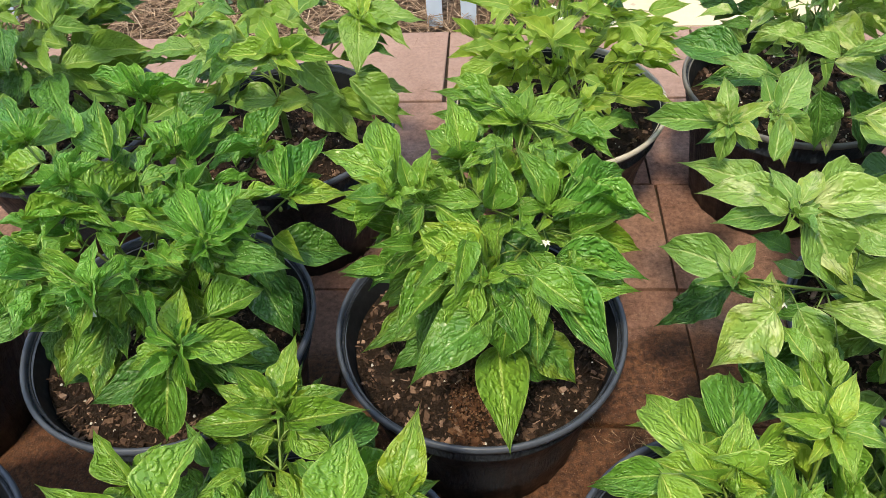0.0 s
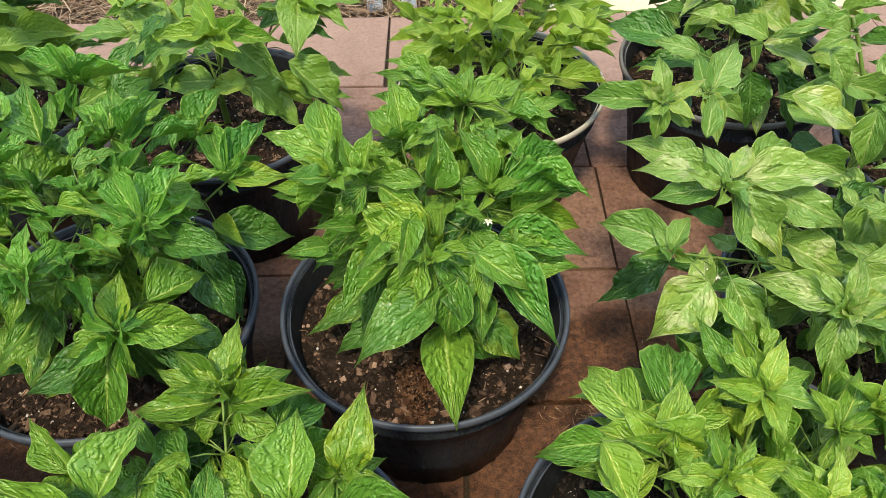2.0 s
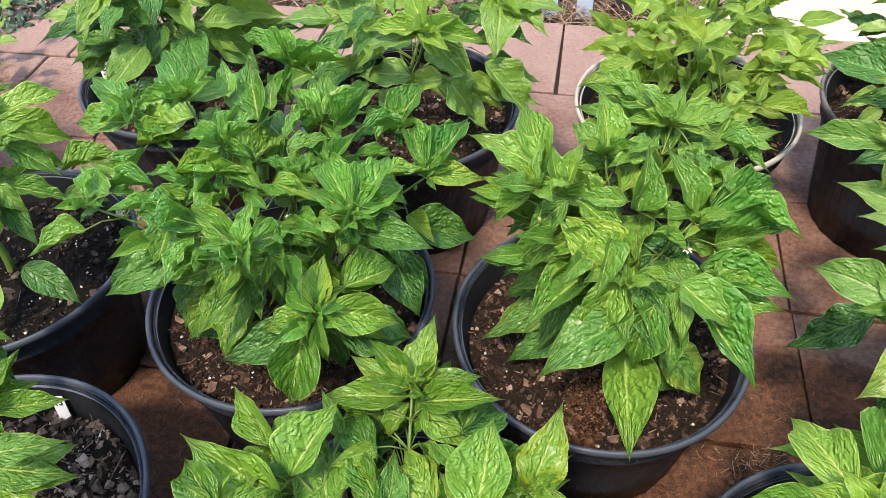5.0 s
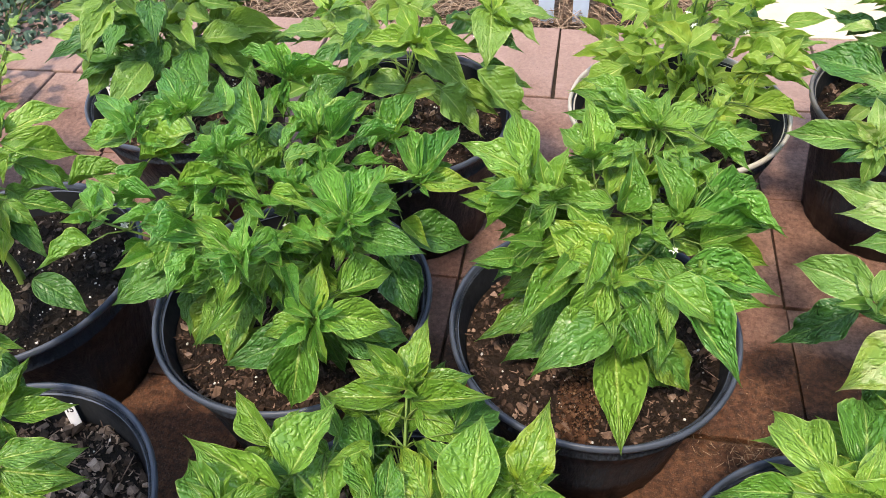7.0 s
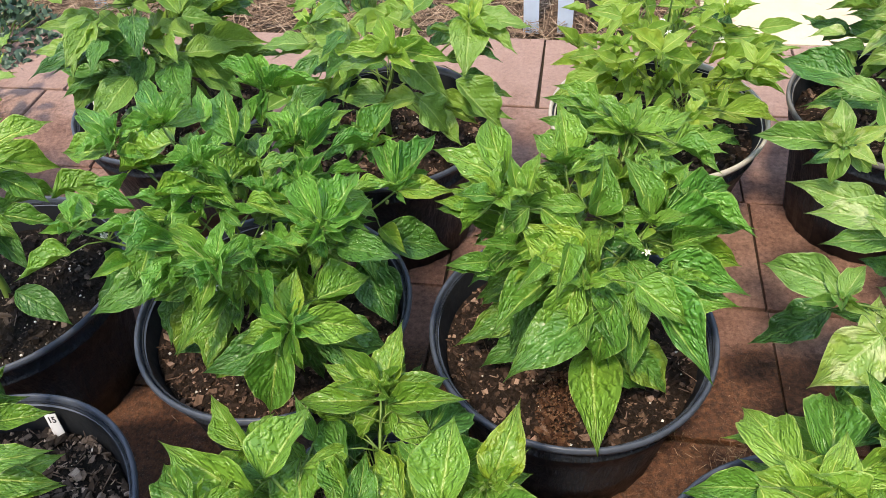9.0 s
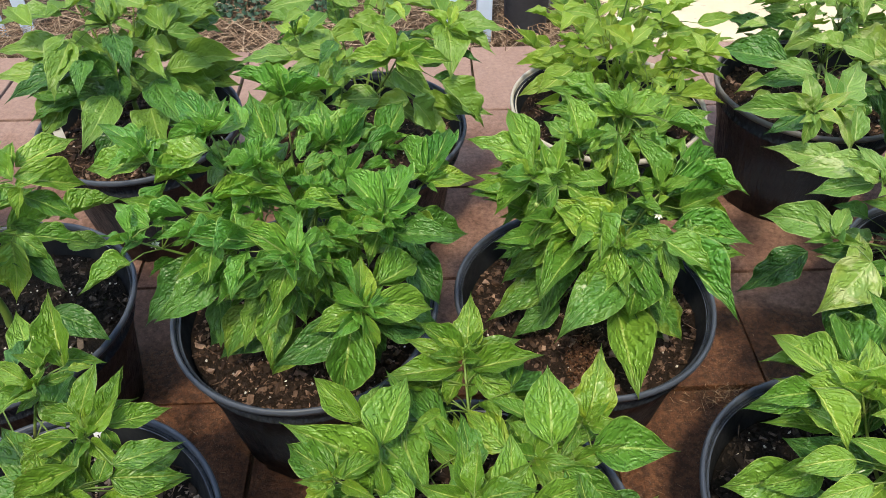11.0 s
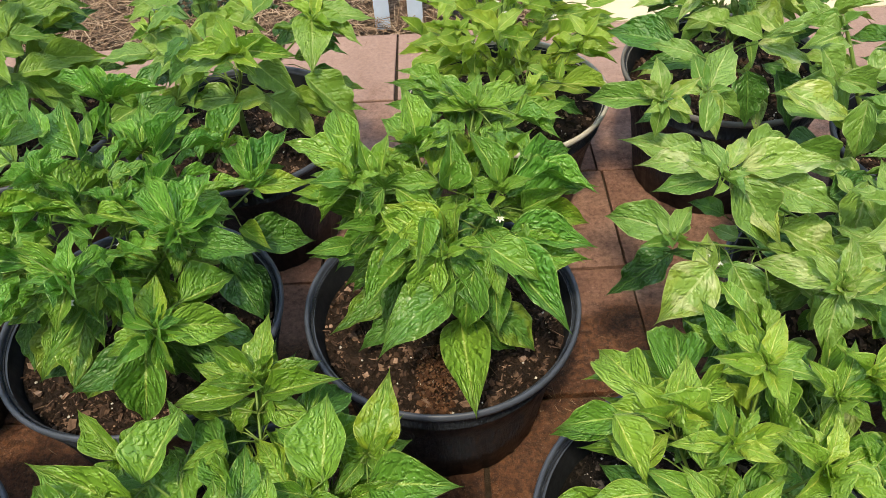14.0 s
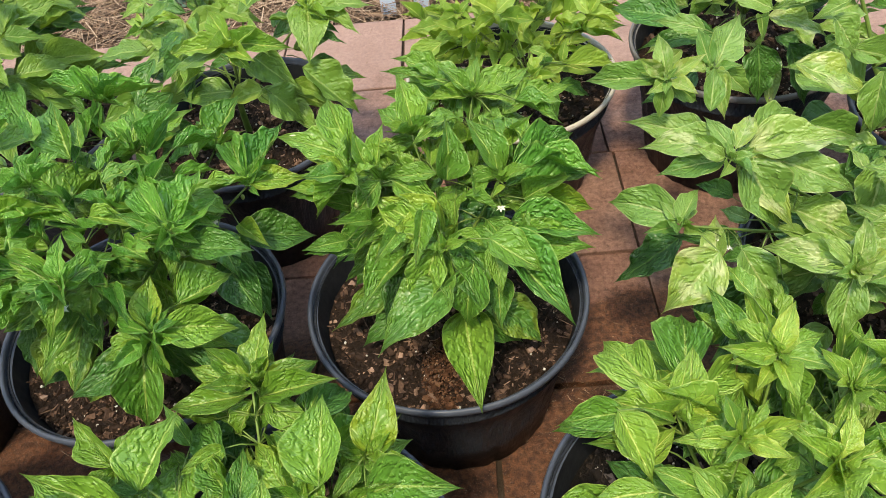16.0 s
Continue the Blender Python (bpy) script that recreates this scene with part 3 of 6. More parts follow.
class Plant:
    """A pepper plant: stems grow from the soil to each shoot; leaves hang on petioles."""

    def __init__(self, pot, label, seed, lean=(0.0, 0.0), fresh=YOUNG, grown=MATURE):
        self.fresh, self.grown = fresh, grown
        self.x, self.y, h = POTS[pot]
        self.z = h - 0.040
        self.ob = tagged(new("pepper_plant"), label, "plant", "pepper plants in pots")
        self.ob.location = (self.x, self.y, self.z)
        self.root = Vector((self.x, self.y, self.z))
        self.rng = random.Random(seed)
        self.bm = bmesh.new()
        self.nodes = []
        self.count = 0
        fork = self.root + Vector((lean[0], lean[1], 0.085))
        self.fork = fork
        self.grow(self.root - Vector((0, 0, 0.02)), fork, 0.0075, 0.0055)

    def grow(self, a, b, ra, rb, sag=0.0, sides=7):
        n = 7
        pts = []
        side = Vector((self.rng.uniform(-1, 1), self.rng.uniform(-1, 1), 0)) * 0.006
        for i in range(n):
            s = i / (n - 1)
            p = a.lerp(b, s) + Vector((0, 0, sag * math.sin(math.pi * s))) + side * math.sin(math.pi * s)
            pts.append(p)
        tube(self.bm, [p - self.root for p in pts], [ra + (rb - ra) * i / (n - 1) for i in range(n)], sides)
        self.nodes += pts[2:]

    def shoot(self, x, y, z, young=5, size=0.05, mature=0, flowers=0):
        """A branch to (x, y, z) that ends in a rosette of young leaves."""
        r = self.rng
        top = Vector((x, y, z))
        self.grow(self.fork, top, 0.0029, 0.0014, sag=-0.012 * r.random(), sides=6)
        out = Vector((x - self.x, y - self.y, 0))
        a0 = r.uniform(0, 6.28)
        for k in range(young):
            a = a0 + k * 2.399
            el = r.uniform(-0.15, 0.75)
            d = Vector((math.cos(a) * math.cos(el), math.sin(a) * math.cos(el), math.sin(el))) + out * 1.2
            L = size * r.uniform(0.55, 1.1)
            base = top + d.normalized() * 0.008
            self.blade(base, base + d.normalized() * L, r.uniform(0.40, 0.55), self.fresh)
        for k in range(4):
            # unfolding leaves at the tip
            a, el = a0 + 0.6 + k * 1.9, r.uniform(0.35, 1.15)
            d = Vector((math.cos(a) * math.cos(el), math.sin(a) * math.cos(el), math.sin(el)))
            self.blade(top + d * 0.003, top + d * r.uniform(0.016, 0.032), r.uniform(0.42, 0.58), self.fresh, False)
        for k in range(mature):
            a = a0 + 1.1 + k * 2.399
            d = Vector((math.cos(a), math.sin(a), r.uniform(-0.6, 0.1))) + out * 2.0
            base = top.lerp(self.fork, r.uniform(0.12, 0.45)) + d.normalized() * r.uniform(0.025, 0.045)
            self.blade(base, base + d.normalized() * size * r.uniform(1.3, 1.9), r.uniform(0.48, 0.62), self.grown if r.random() < 0.85 else OLD)
        for k in range(flowers):
            a = r.uniform(0, 6.28)
            p = top.lerp(self.fork, 0.1 + 0.1 * k) + Vector((math.cos(a), math.sin(a), -0.9)) * 0.018
            tube(self.bm, [top.lerp(self.fork, 0.08 + 0.1 * k) - self.root, p + Vector((0, 0, 0.006)) - self.root, p - self.root], [0.0011, 0.001, 0.0012], 5)
            is_open = r.random() < 0.65
            f = part("flower" if is_open else "flower_bud", FLOWER if is_open else BUDM, None, self.ob, "small white pepper flower" if is_open else "")
            f.matrix_basis = Matrix.Translation(p - self.root) @ Euler((r.uniform(2.4, 3.6), r.uniform(-0.6, 0.6), r.uniform(0, 6))).to_matrix().to_4x4()

    def blade(self, base, tip, width, tone, petiole=True, loose=0.45):
        r = self.rng
        tone = self.fresh if tone == YOUNG else self.grown if tone == MATURE else tone
        width *= 0.88 if tone == CRINKLED else 1.0
        axis = tip - base
        L = axis.length
        axis.normalize()
        mid = (base + tip) * 0.5
        out = Vector((mid.x - self.x, mid.y - self.y, 0))
        hint = Vector((r.uniform(-loose, loose), -0.40 + r.uniform(-loose, loose) * 0.8, 0.85)) + out * 0.85
        nrm = hint - axis * hint.dot(axis)
        if nrm.length < 0.05:
            nrm = Vector((0, -1, 0.2)) - axis * axis.dot(Vector((0, -1, 0.2)))
        nrm.normalize()
        sidev = axis.cross(nrm)
        m = Matrix((sidev, axis, nrm)).transposed().to_4x4()
        m.translation = base - self.root
        ob = part("leaf", r.choice(LEAVES[tone]), None, self.ob)
        ob.matrix_basis = m @ Matrix.Diagonal((L * width * 0.93, L * 1.05, L * 0.85, 1))
        self.count += 1
        if petiole and self.nodes:
            near = min(self.nodes, key=lambda p: (p - base).length + 0.6 * max(0, p.z - base.z))
            if (near - base).length < 0.085:
                bend = near.lerp(base, 0.55) + Vector((0, 0, 0.12 * (near - base).length))
                tube(self.bm, [near - self.root, bend - self.root, base - self.root, base + axis * L * 0.12 - self.root], [0.0012, 0.0010, 0.0009, 0.0005], 5)

    def filler(self, n, radius, z0, z1, size, tones=(MATURE, OLD), lift=(-0.7, 0.15), slim=1.0, shift=(0.0, 0.0), bare=None):
        """Inner and lower foliage round the stems."""
        r = self.rng
        for _ in range(n):
            a, d = r.uniform(0, 6.28), radius * math.sqrt(r.random())
            z = r.uniform(z0, z1)
            base = Vector((self.x + shift[0] + d * math.cos(a), self.y + shift[1] + d * math.sin(a), z))
            out = Vector((math.cos(a), math.sin(a), r.uniform(*lift)))
            if bare and base.x < bare[0] and base.y < bare[1]:
                continue
            self.blade(base, base + out.normalized() * size * r.uniform(0.75, 1.25), r.uniform(0.43, 0.57) * slim, r.choice(tones))

    def finish(self):
        part("stem", self.bm, STEM, self.ob, "green branching stems and leaf stalks")


def blade(plant, bx, by, bz, tx, ty, tz, width, tone):
    plant.blade(Vector((bx, by, bz)), Vector((tx, ty, tz)), width * 1.08, tone, loose=0.22)


P1 = Plant("P1", "bushy pepper plant with crinkled bright green pointed leaves", 1, fresh=MATURE)
P2 = Plant("P2", "wide dense pepper plant with small crinkled mid-green leaves", 2, fresh=CRINKLED)
F1 = Plant("F1", "leafy pepper plant with upright yellow-green pointed leaves", 3, fresh=FRESH_SHADED)
P4 = Plant("P4", "dense pepper plant with glossy yellow-green leaves", 4, fresh=YOUNG)
R1 = Plant("R1", "open pepper plant with pale, partly variegated leaves", 5, fresh=PALE, grown=PALE)
P5 = Plant("P5", "pepper plant with yellow-green leaves in dark peaty soil", 6)
P6 = Plant("P6", "young pepper plant with light yellow-green pointed leaves", 7, fresh=FRESH_SHADED, grown=FRESH_SHADED)
P3 = Plant("P3", "small-leaved pepper plant with thin upright twigs", 8, fresh=THIN_SUNLIT, grown=THIN_SUNLIT)
P8 = Plant("P8", "pepper plant with broad smooth light green leaves", 9, fresh=YOUNG, grown=SMOOTH)
P7 = Plant("P7", "tall pepper plant with large drooping green leaves", 10, fresh=SMOOTH, grown=SMOOTH)
P9 = Plant("P9", "pepper plant with twisted light green leaves over dark ones", 11, fresh=PALE, grown=PALE)
RR = Plant("RR", "tall pepper plant with large pale leaves on a long stalk", 12, fresh=PALE, grown=PALE)
LL = Plant("LL", "pepper plant with light green leaves at the edge of the patio", 13)
RF = Plant("RF", "low pepper plant with bright green leaves", 14)

P1.shoot(-0.032, 0.814, 0.500, 6, 0.05, 1, 1); P1.shoot(0.046, 0.903, 0.488, 6, 0.05, 1, 1); P1.shoot(0.132, 0.983, 0.485, 6, 0.055, 2)
P1.shoot(0.082, 0.724, 0.448, 5, 0.04, 0, 0); P1.shoot(0.158, 0.829, 0.456, 5, 0.05, 1, 1); P1.shoot(0.185, 0.760, 0.430, 5, 0.045, 1, 1)
P2.shoot(-0.466, 0.823, 0.580, 9, 0.05, 1, 1); P2.shoot(-0.576, 0.862, 0.520, 8, 0.05, 1, 1); P2.shoot(-0.560, 0.700, 0.505, 5, 0.04, 1, 1)
P2.shoot(-0.396, 0.994, 0.526, 8, 0.05, 1); P2.shoot(-0.328, 0.902, 0.502, 9, 0.05, 2, 1); P2.shoot(-0.249, 0.967, 0.445, 8, 0.05, 1, 1)
P2.shoot(-0.185, 0.874, 0.448, 5, 0.04, 1, 2); P2.shoot(-0.341, 0.643, 0.515, 9, 0.05, 1, 1); P2.shoot(-0.268, 0.633, 0.430, 8, 0.05, 1, 1)
P2.shoot(-0.239, 0.725, 0.508, 9, 0.05, 2, 1); P2.shoot(-0.398, 0.769, 0.562, 9, 0.05, 2, 1); P2.shoot(-0.330, 0.790, 0.500, 9, 0.05, 2, 2); P2.shoot(-0.30, 0.83, 0.49, 8, 0.05, 2)
F1.shoot(-0.140, 0.563, 0.418, 6, 0.045, 1); F1.shoot(-0.261, 0.464, 0.430, 5, 0.045, 1); F1.shoot(-0.009, 0.467, 0.415, 5, 0.045, 1)
F1.shoot(-0.070, 0.422, 0.412, 5, 0.05, 2); F1.shoot(-0.282, 0.383, 0.450, 5, 0.045, 1); F1.shoot(-0.14, 0.36, 0.44, 6, 0.06, 2); F1.shoot(-0.02, 0.33, 0.43, 6, 0.06, 3); F1.shoot(-0.20, 0.30, 0.43, 6, 0.06, 3)
P4.shoot(0.303, 0.470, 0.450, 6, 0.05, 1); P4.shoot(0.419, 0.529, 0.452, 6, 0.05, 2); P4.shoot(0.478, 0.487, 0.445, 6, 0.05, 2)
P4.shoot(0.352, 0.432, 0.462, 6, 0.05, 2); P4.shoot(0.514, 0.502, 0.462, 6, 0.05, 1); P4.shoot(0.43, 0.40, 0.46, 7, 0.06, 3); P4.shoot(0.33, 0.36, 0.45, 6, 0.06, 3); P4.shoot(0.52, 0.38, 0.45, 6, 0.06, 3)
R1.shoot(0.419, 0.745, 0.530, 6, 0.045, 0, 1); R1.shoot(0.361, 0.706, 0.470, 5, 0.045, 0, 2); R1.shoot(0.516, 0.602, 0.485, 5, 0.05, 1, 1); R1.shoot(0.62, 0.72, 0.50, 5, 0.06, 3); R1.shoot(0.72, 0.68, 0.50, 6, 0.06, 3)
P9.shoot(0.378, 0.895, 0.545, 5, 0.045); P9.shoot(0.464, 0.979, 0.495, 5, 0.05, 1); P9.shoot(0.62, 1.30, 0.50, 6, 0.06, 3, 1); P9.shoot(0.70, 1.45, 0.55, 6, 0.06, 3, 1); P9.shoot(0.58, 1.50, 0.52, 6, 0.06, 3, 1); P9.shoot(0.78, 1.38, 0.52, 6, 0.06, 3)
P8.shoot(-0.224, 1.105, 0.527, 5, 0.05); P8.shoot(-0.134, 1.286, 0.482, 4, 0.05, 1, 1); P8.shoot(-0.36, 1.38, 0.55, 5, 0.06, 3); P8.shoot(-0.24, 1.42, 0.56, 5, 0.07, 3); P8.shoot(-0.42, 1.28, 0.48, 4, 0.06, 2)
P7.shoot(-0.72, 1.40, 0.57, 5, 0.06, 2, 1); P7.shoot(-0.86, 1.38, 0.58, 5, 0.06, 3, 1); P7.shoot(-0.76, 1.30, 0.50, 4, 0.05, 2, 1); P7.shoot(-0.66, 1.38, 0.50, 5, 0.05, 3, 1)
P5.shoot(-0.78, 0.74, 0.54, 6, 0.055, 2, 1); P5.shoot(-0.86, 0.80, 0.58, 6, 0.06, 2, 1); P5.shoot(-0.96, 0.76, 0.55, 6, 0.06, 3); P5.shoot(-0.82, 0.68, 0.47, 5, 0.05, 2)
P6.shoot(-0.53, 0.41, 0.50, 6, 0.05, 1); P6.shoot(-0.59, 0.46, 0.52, 6, 0.05, 2); P6.shoot(-0.55, 0.36, 0.47, 6, 0.05, 2); P6.shoot(-0.66, 0.38, 0.53, 6, 0.06, 3)
P3.shoot(0.229, 1.129, 0.410, 6, 0.045, 1); P3.shoot(0.20, 1.32, 0.52, 8, 0.045, 2, 2); P3.shoot(0.30, 1.36, 0.47, 8, 0.045, 2, 2); P3.shoot(0.14, 1.42, 0.54, 8, 0.045, 2, 2); P3.shoot(0.25, 1.45, 0.58, 8, 0.045, 2, 2); P3.shoot(0.12, 1.30, 0.44, 7, 0.045, 2, 1); P3.shoot(0.33, 1.28, 0.40, 7, 0.045, 2, 1)
RR.shoot(1.08, 1.15, 0.62, 5, 0.07, 3, 1); RR.shoot(0.90, 1.12, 0.58, 5, 0.07, 3, 1); RR.shoot(1.0, 1.3, 0.6, 5, 0.07, 3)
LL.shoot(-1.22, 1.05, 0.50, 6, 0.07, 3); LL.shoot(-1.28, 1.15, 0.54, 6, 0.07, 3); LL.shoot(-1.4, 1.05, 0.56, 6, 0.07, 3)
RF.shoot(0.80, 0.45, 0.46, 6, 0.06, 3); RF.shoot(0.92, 0.36, 0.48, 6, 0.06, 3); RF.shoot(0.78, 0.30, 0.44, 6, 0.06, 3)

# P1
blade(P1, -0.029, 0.834, 0.510, -0.122, 0.865, 0.530, .5, MATURE)
blade(P1, -0.030, 0.845, 0.510, -0.059, 0.923, 0.540, .5, YOUNG)
blade(P1, -0.032, 0.825, 0.500, -0.092, 0.845, 0.490, .45, YOUNG)
blade(P1, -0.056, 0.825, 0.470, -0.119, 0.841, 0.450, .6, MATURE)
blade(P1, -0.034, 0.811, 0.500, -0.083, 0.807, 0.440, .45, YOUNG)
blade(P1, -0.019, 0.852, 0.450, -0.068, 0.828, 0.400, .62, MATURE)
blade(P1, 0.005, 0.822, 0.480, -0.040, 0.805, 0.430, .5, YOUNG)
blade(P1, -0.010, 0.827, 0.500, -0.022, 0.850, 0.540, .5, YOUNG)
blade(P1, 0.003, 0.828, 0.500, 0.016, 0.862, 0.540, .45, YOUNG)
blade(P1, 0.048, 0.908, 0.490, 0.029, 0.974, 0.540, .5, YOUNG)
blade(P1, 0.046, 0.906, 0.490, 0.001, 0.948, 0.500, .5, YOUNG)
blade(P1, 0.044, 0.901, 0.490, 0.007, 0.938, 0.480, .4, YOUNG)
blade(P1, 0.050, 0.914, 0.490, 0.089, 0.957, 0.500, .45, YOUNG)
blade(P1, 0.089, 0.835, 0.460, 0.093, 0.879, 0.530, .55, MATURE)
blade(P1, 0.121, 0.995, 0.490, 0.009, 1.009, 0.520, .42, MATURE)
blade(P1, 0.134, 0.985, 0.490, 0.218, 1.030, 0.480, .45, MATURE)
blade(P1, 0.132, 0.988, 0.490, 0.143, 1.026, 0.520, .45, YOUNG)
blade(P1, 0.138, 0.994, 0.480, 0.180, 1.030, 0.500, .45, YOUNG)
blade(P1, 0.134, 0.986, 0.480, 0.093, 1.000, 0.500, .45, YOUNG)
blade(P1, 0.161, 0.842, 0.460, 0.120, 0.897, 0.510, .5, MATURE)
blade(P1, 0.148, 0.983, 0.460, 0.221, 0.962, 0.420, .5, MATURE)
blade(P1, 0.174, 0.843, 0.460, 0.261, 0.911, 0.460, .5, CRINKLED)
blade(P1, 0.209, 0.869, 0.455, 0.287, 0.828, 0.448, .5, CRINKLED)
blade(P1, 0.164, 0.825, 0.450, 0.268, 0.857, 0.430, .5, CRINKLED)
blade(P1, 0.167, 0.779, 0.430, 0.274, 0.753, 0.420, .5, CRINKLED)
blade(P1, 0.158, 0.757, 0.420, 0.268, 0.752, 0.400, .55, CRINKLED)
blade(P1, 0.145, 0.744, 0.440, 0.228, 0.642, 0.389, .44, CRINKLED)
blade(P1, 0.138, 0.721, 0.460, 0.203, 0.685, 0.430, .6, YOUNG)
blade(P1, 0.140, 0.729, 0.440, 0.147, 0.679, 0.400, .42, MATURE)
blade(P1, 0.082, 0.767, 0.430, -0.005, 0.812, 0.460, .65, MATURE)
blade(P1, 0.019, 0.833, 0.470, 0.086, 0.808, 0.430, .5, MATURE)
blade(P1, 0.151, 0.856, 0.420, 0.100, 0.802, 0.360, .75, OLD)
blade(P1, 0.075, 0.731, 0.450, 0.048, 0.703, 0.360, .5, YOUNG)
blade(P1, 0.117, 0.722, 0.420, 0.102, 0.689, 0.340, .65, MATURE)
blade(P1, 0.061, 0.739, 0.450, 0.030, 0.723, 0.440, .5, YOUNG)
blade(P1, 0.077, 0.827, 0.480, 0.017, 0.829, 0.480, .4, YOUNG)
blade(P1, 0.154, 0.836, 0.460, 0.110, 0.826, 0.460, .45, YOUNG)
blade(P1, 0.097, 0.746, 0.450, 0.131, 0.737, 0.430, .4, YOUNG)
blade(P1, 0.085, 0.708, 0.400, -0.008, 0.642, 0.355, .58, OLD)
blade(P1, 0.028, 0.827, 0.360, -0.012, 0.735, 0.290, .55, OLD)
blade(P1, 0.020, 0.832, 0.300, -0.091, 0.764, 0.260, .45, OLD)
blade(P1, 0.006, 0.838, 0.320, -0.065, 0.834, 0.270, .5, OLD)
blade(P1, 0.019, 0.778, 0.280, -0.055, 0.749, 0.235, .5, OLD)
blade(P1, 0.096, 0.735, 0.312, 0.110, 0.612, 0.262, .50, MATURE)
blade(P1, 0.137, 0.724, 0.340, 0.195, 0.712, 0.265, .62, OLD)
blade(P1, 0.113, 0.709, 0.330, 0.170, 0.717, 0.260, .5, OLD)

# P2
blade(P2, -0.464, 0.823, 0.585, -0.523, 0.893, 0.600, .52, YOUNG)
blade(P2, -0.462, 0.823, 0.585, -0.450, 0.885, 0.590, .5, YOUNG)
blade(P2, -0.471, 0.836, 0.570, -0.432, 0.897, 0.550, .55, MATURE)
blade(P2, -0.469, 0.824, 0.580, -0.526, 0.824, 0.570, .4, YOUNG)
blade(P2, -0.436, 0.875, 0.550, -0.457, 0.919, 0.580, .5, YOUNG)
blade(P2, -0.402, 0.872, 0.520, -0.437, 0.952, 0.560, .55, MATURE)
blade(P2, -0.579, 0.866, 0.525, -0.656, 0.915, 0.540, .5, YOUNG)
blade(P2, -0.576, 0.860, 0.510, -0.668, 0.870, 0.490, .5, MATURE)
blade(P2, -0.576, 0.864, 0.525, -0.562, 0.899, 0.530, .45, YOUNG)
blade(P2, -0.488, 0.870, 0.520, -0.586, 0.875, 0.480, .65, MATURE)
blade(P2, -0.566, 0.835, 0.490, -0.487, 0.864, 0.490, .35, MATURE)
blade(P2, -0.544, 0.821, 0.500, -0.551, 0.763, 0.470, .42, YOUNG)
blade(P2, -0.539, 0.717, 0.510, -0.594, 0.757, 0.520, .5, YOUNG)
blade(P2, -0.541, 0.715, 0.510, -0.585, 0.702, 0.470, .5, YOUNG)
blade(P2, -0.537, 0.721, 0.510, -0.521, 0.747, 0.490, .5, YOUNG)
blade(P2, -0.395, 0.994, 0.530, -0.479, 1.026, 0.550, .45, YOUNG)
blade(P2, -0.395, 0.994, 0.530, -0.437, 1.037, 0.560, .45, YOUNG)
blade(P2, -0.393, 0.993, 0.530, -0.310, 1.014, 0.530, .42, YOUNG)
blade(P2, -0.394, 0.987, 0.530, -0.396, 0.953, 0.490, .58, YOUNG)
blade(P2, -0.395, 0.998, 0.530, -0.367, 1.026, 0.540, .45, YOUNG)
blade(P2, -0.327, 0.902, 0.505, -0.343, 0.977, 0.530, .6, MATURE)
blade(P2, -0.325, 0.901, 0.505, -0.262, 0.974, 0.510, .48, MATURE)
blade(P2, -0.330, 0.902, 0.505, -0.385, 0.947, 0.520, .5, YOUNG)
blade(P2, -0.327, 0.904, 0.500, -0.276, 0.923, 0.490, .4, YOUNG)
blade(P2, -0.330, 0.903, 0.500, -0.350, 0.890, 0.480, .5, YOUNG)
blade(P2, -0.326, 0.901, 0.500, -0.294, 0.867, 0.480, .5, YOUNG)
blade(P2, -0.249, 0.968, 0.450, -0.218, 1.042, 0.480, .52, MATURE)
blade(P2, -0.251, 0.968, 0.450, -0.277, 1.005, 0.470, .5, YOUNG)
blade(P2, -0.251, 0.964, 0.450, -0.300, 0.997, 0.460, .45, YOUNG)
blade(P2, -0.245, 0.961, 0.450, -0.229, 0.968, 0.430, .5, YOUNG)
blade(P2, -0.184, 0.878, 0.450, -0.108, 0.890, 0.440, .48, MATURE)
blade(P2, -0.183, 0.876, 0.455, -0.145, 0.979, 0.470, .5, YOUNG)
blade(P2, -0.186, 0.875, 0.455, -0.221, 0.962, 0.460, .45, YOUNG)
blade(P2, -0.183, 0.879, 0.450, -0.146, 0.920, 0.450, .5, YOUNG)
blade(P2, -0.188, 0.874, 0.450, -0.216, 0.897, 0.450, .45, YOUNG)
blade(P2, -0.400, 0.773, 0.565, -0.394, 0.808, 0.580, .5, YOUNG)
blade(P2, -0.399, 0.769, 0.565, -0.436, 0.755, 0.540, .5, YOUNG)
blade(P2, -0.402, 0.773, 0.565, -0.424, 0.789, 0.570, .4, YOUNG)
blade(P2, -0.397, 0.771, 0.565, -0.364, 0.762, 0.550, .5, YOUNG)
blade(P2, -0.466, 0.757, 0.520, -0.364, 0.769, 0.520, .32, YOUNG)
blade(P2, -0.404, 0.764, 0.530, -0.400, 0.747, 0.490, .45, YOUNG)
blade(P2, -0.413, 0.799, 0.490, -0.392, 0.903, 0.470, .55, MATURE)
blade(P2, -0.237, 0.723, 0.515, -0.228, 0.700, 0.480, .5, YOUNG)
blade(P2, -0.236, 0.725, 0.515, -0.189, 0.780, 0.515, .5, YOUNG)
blade(P2, -0.239, 0.725, 0.515, -0.289, 0.792, 0.530, .5, YOUNG)
blade(P2, -0.236, 0.727, 0.515, -0.218, 0.823, 0.520, .55, YOUNG)
blade(P2, -0.241, 0.725, 0.510, -0.286, 0.715, 0.500, .4, YOUNG)
blade(P2, -0.236, 0.725, 0.510, -0.209, 0.724, 0.490, .45, YOUNG)
blade(P2, -0.386, 0.671, 0.520, -0.483, 0.685, 0.520, .40, YOUNG)
blade(P2, -0.343, 0.650, 0.520, -0.417, 0.689, 0.530, .45, YOUNG)
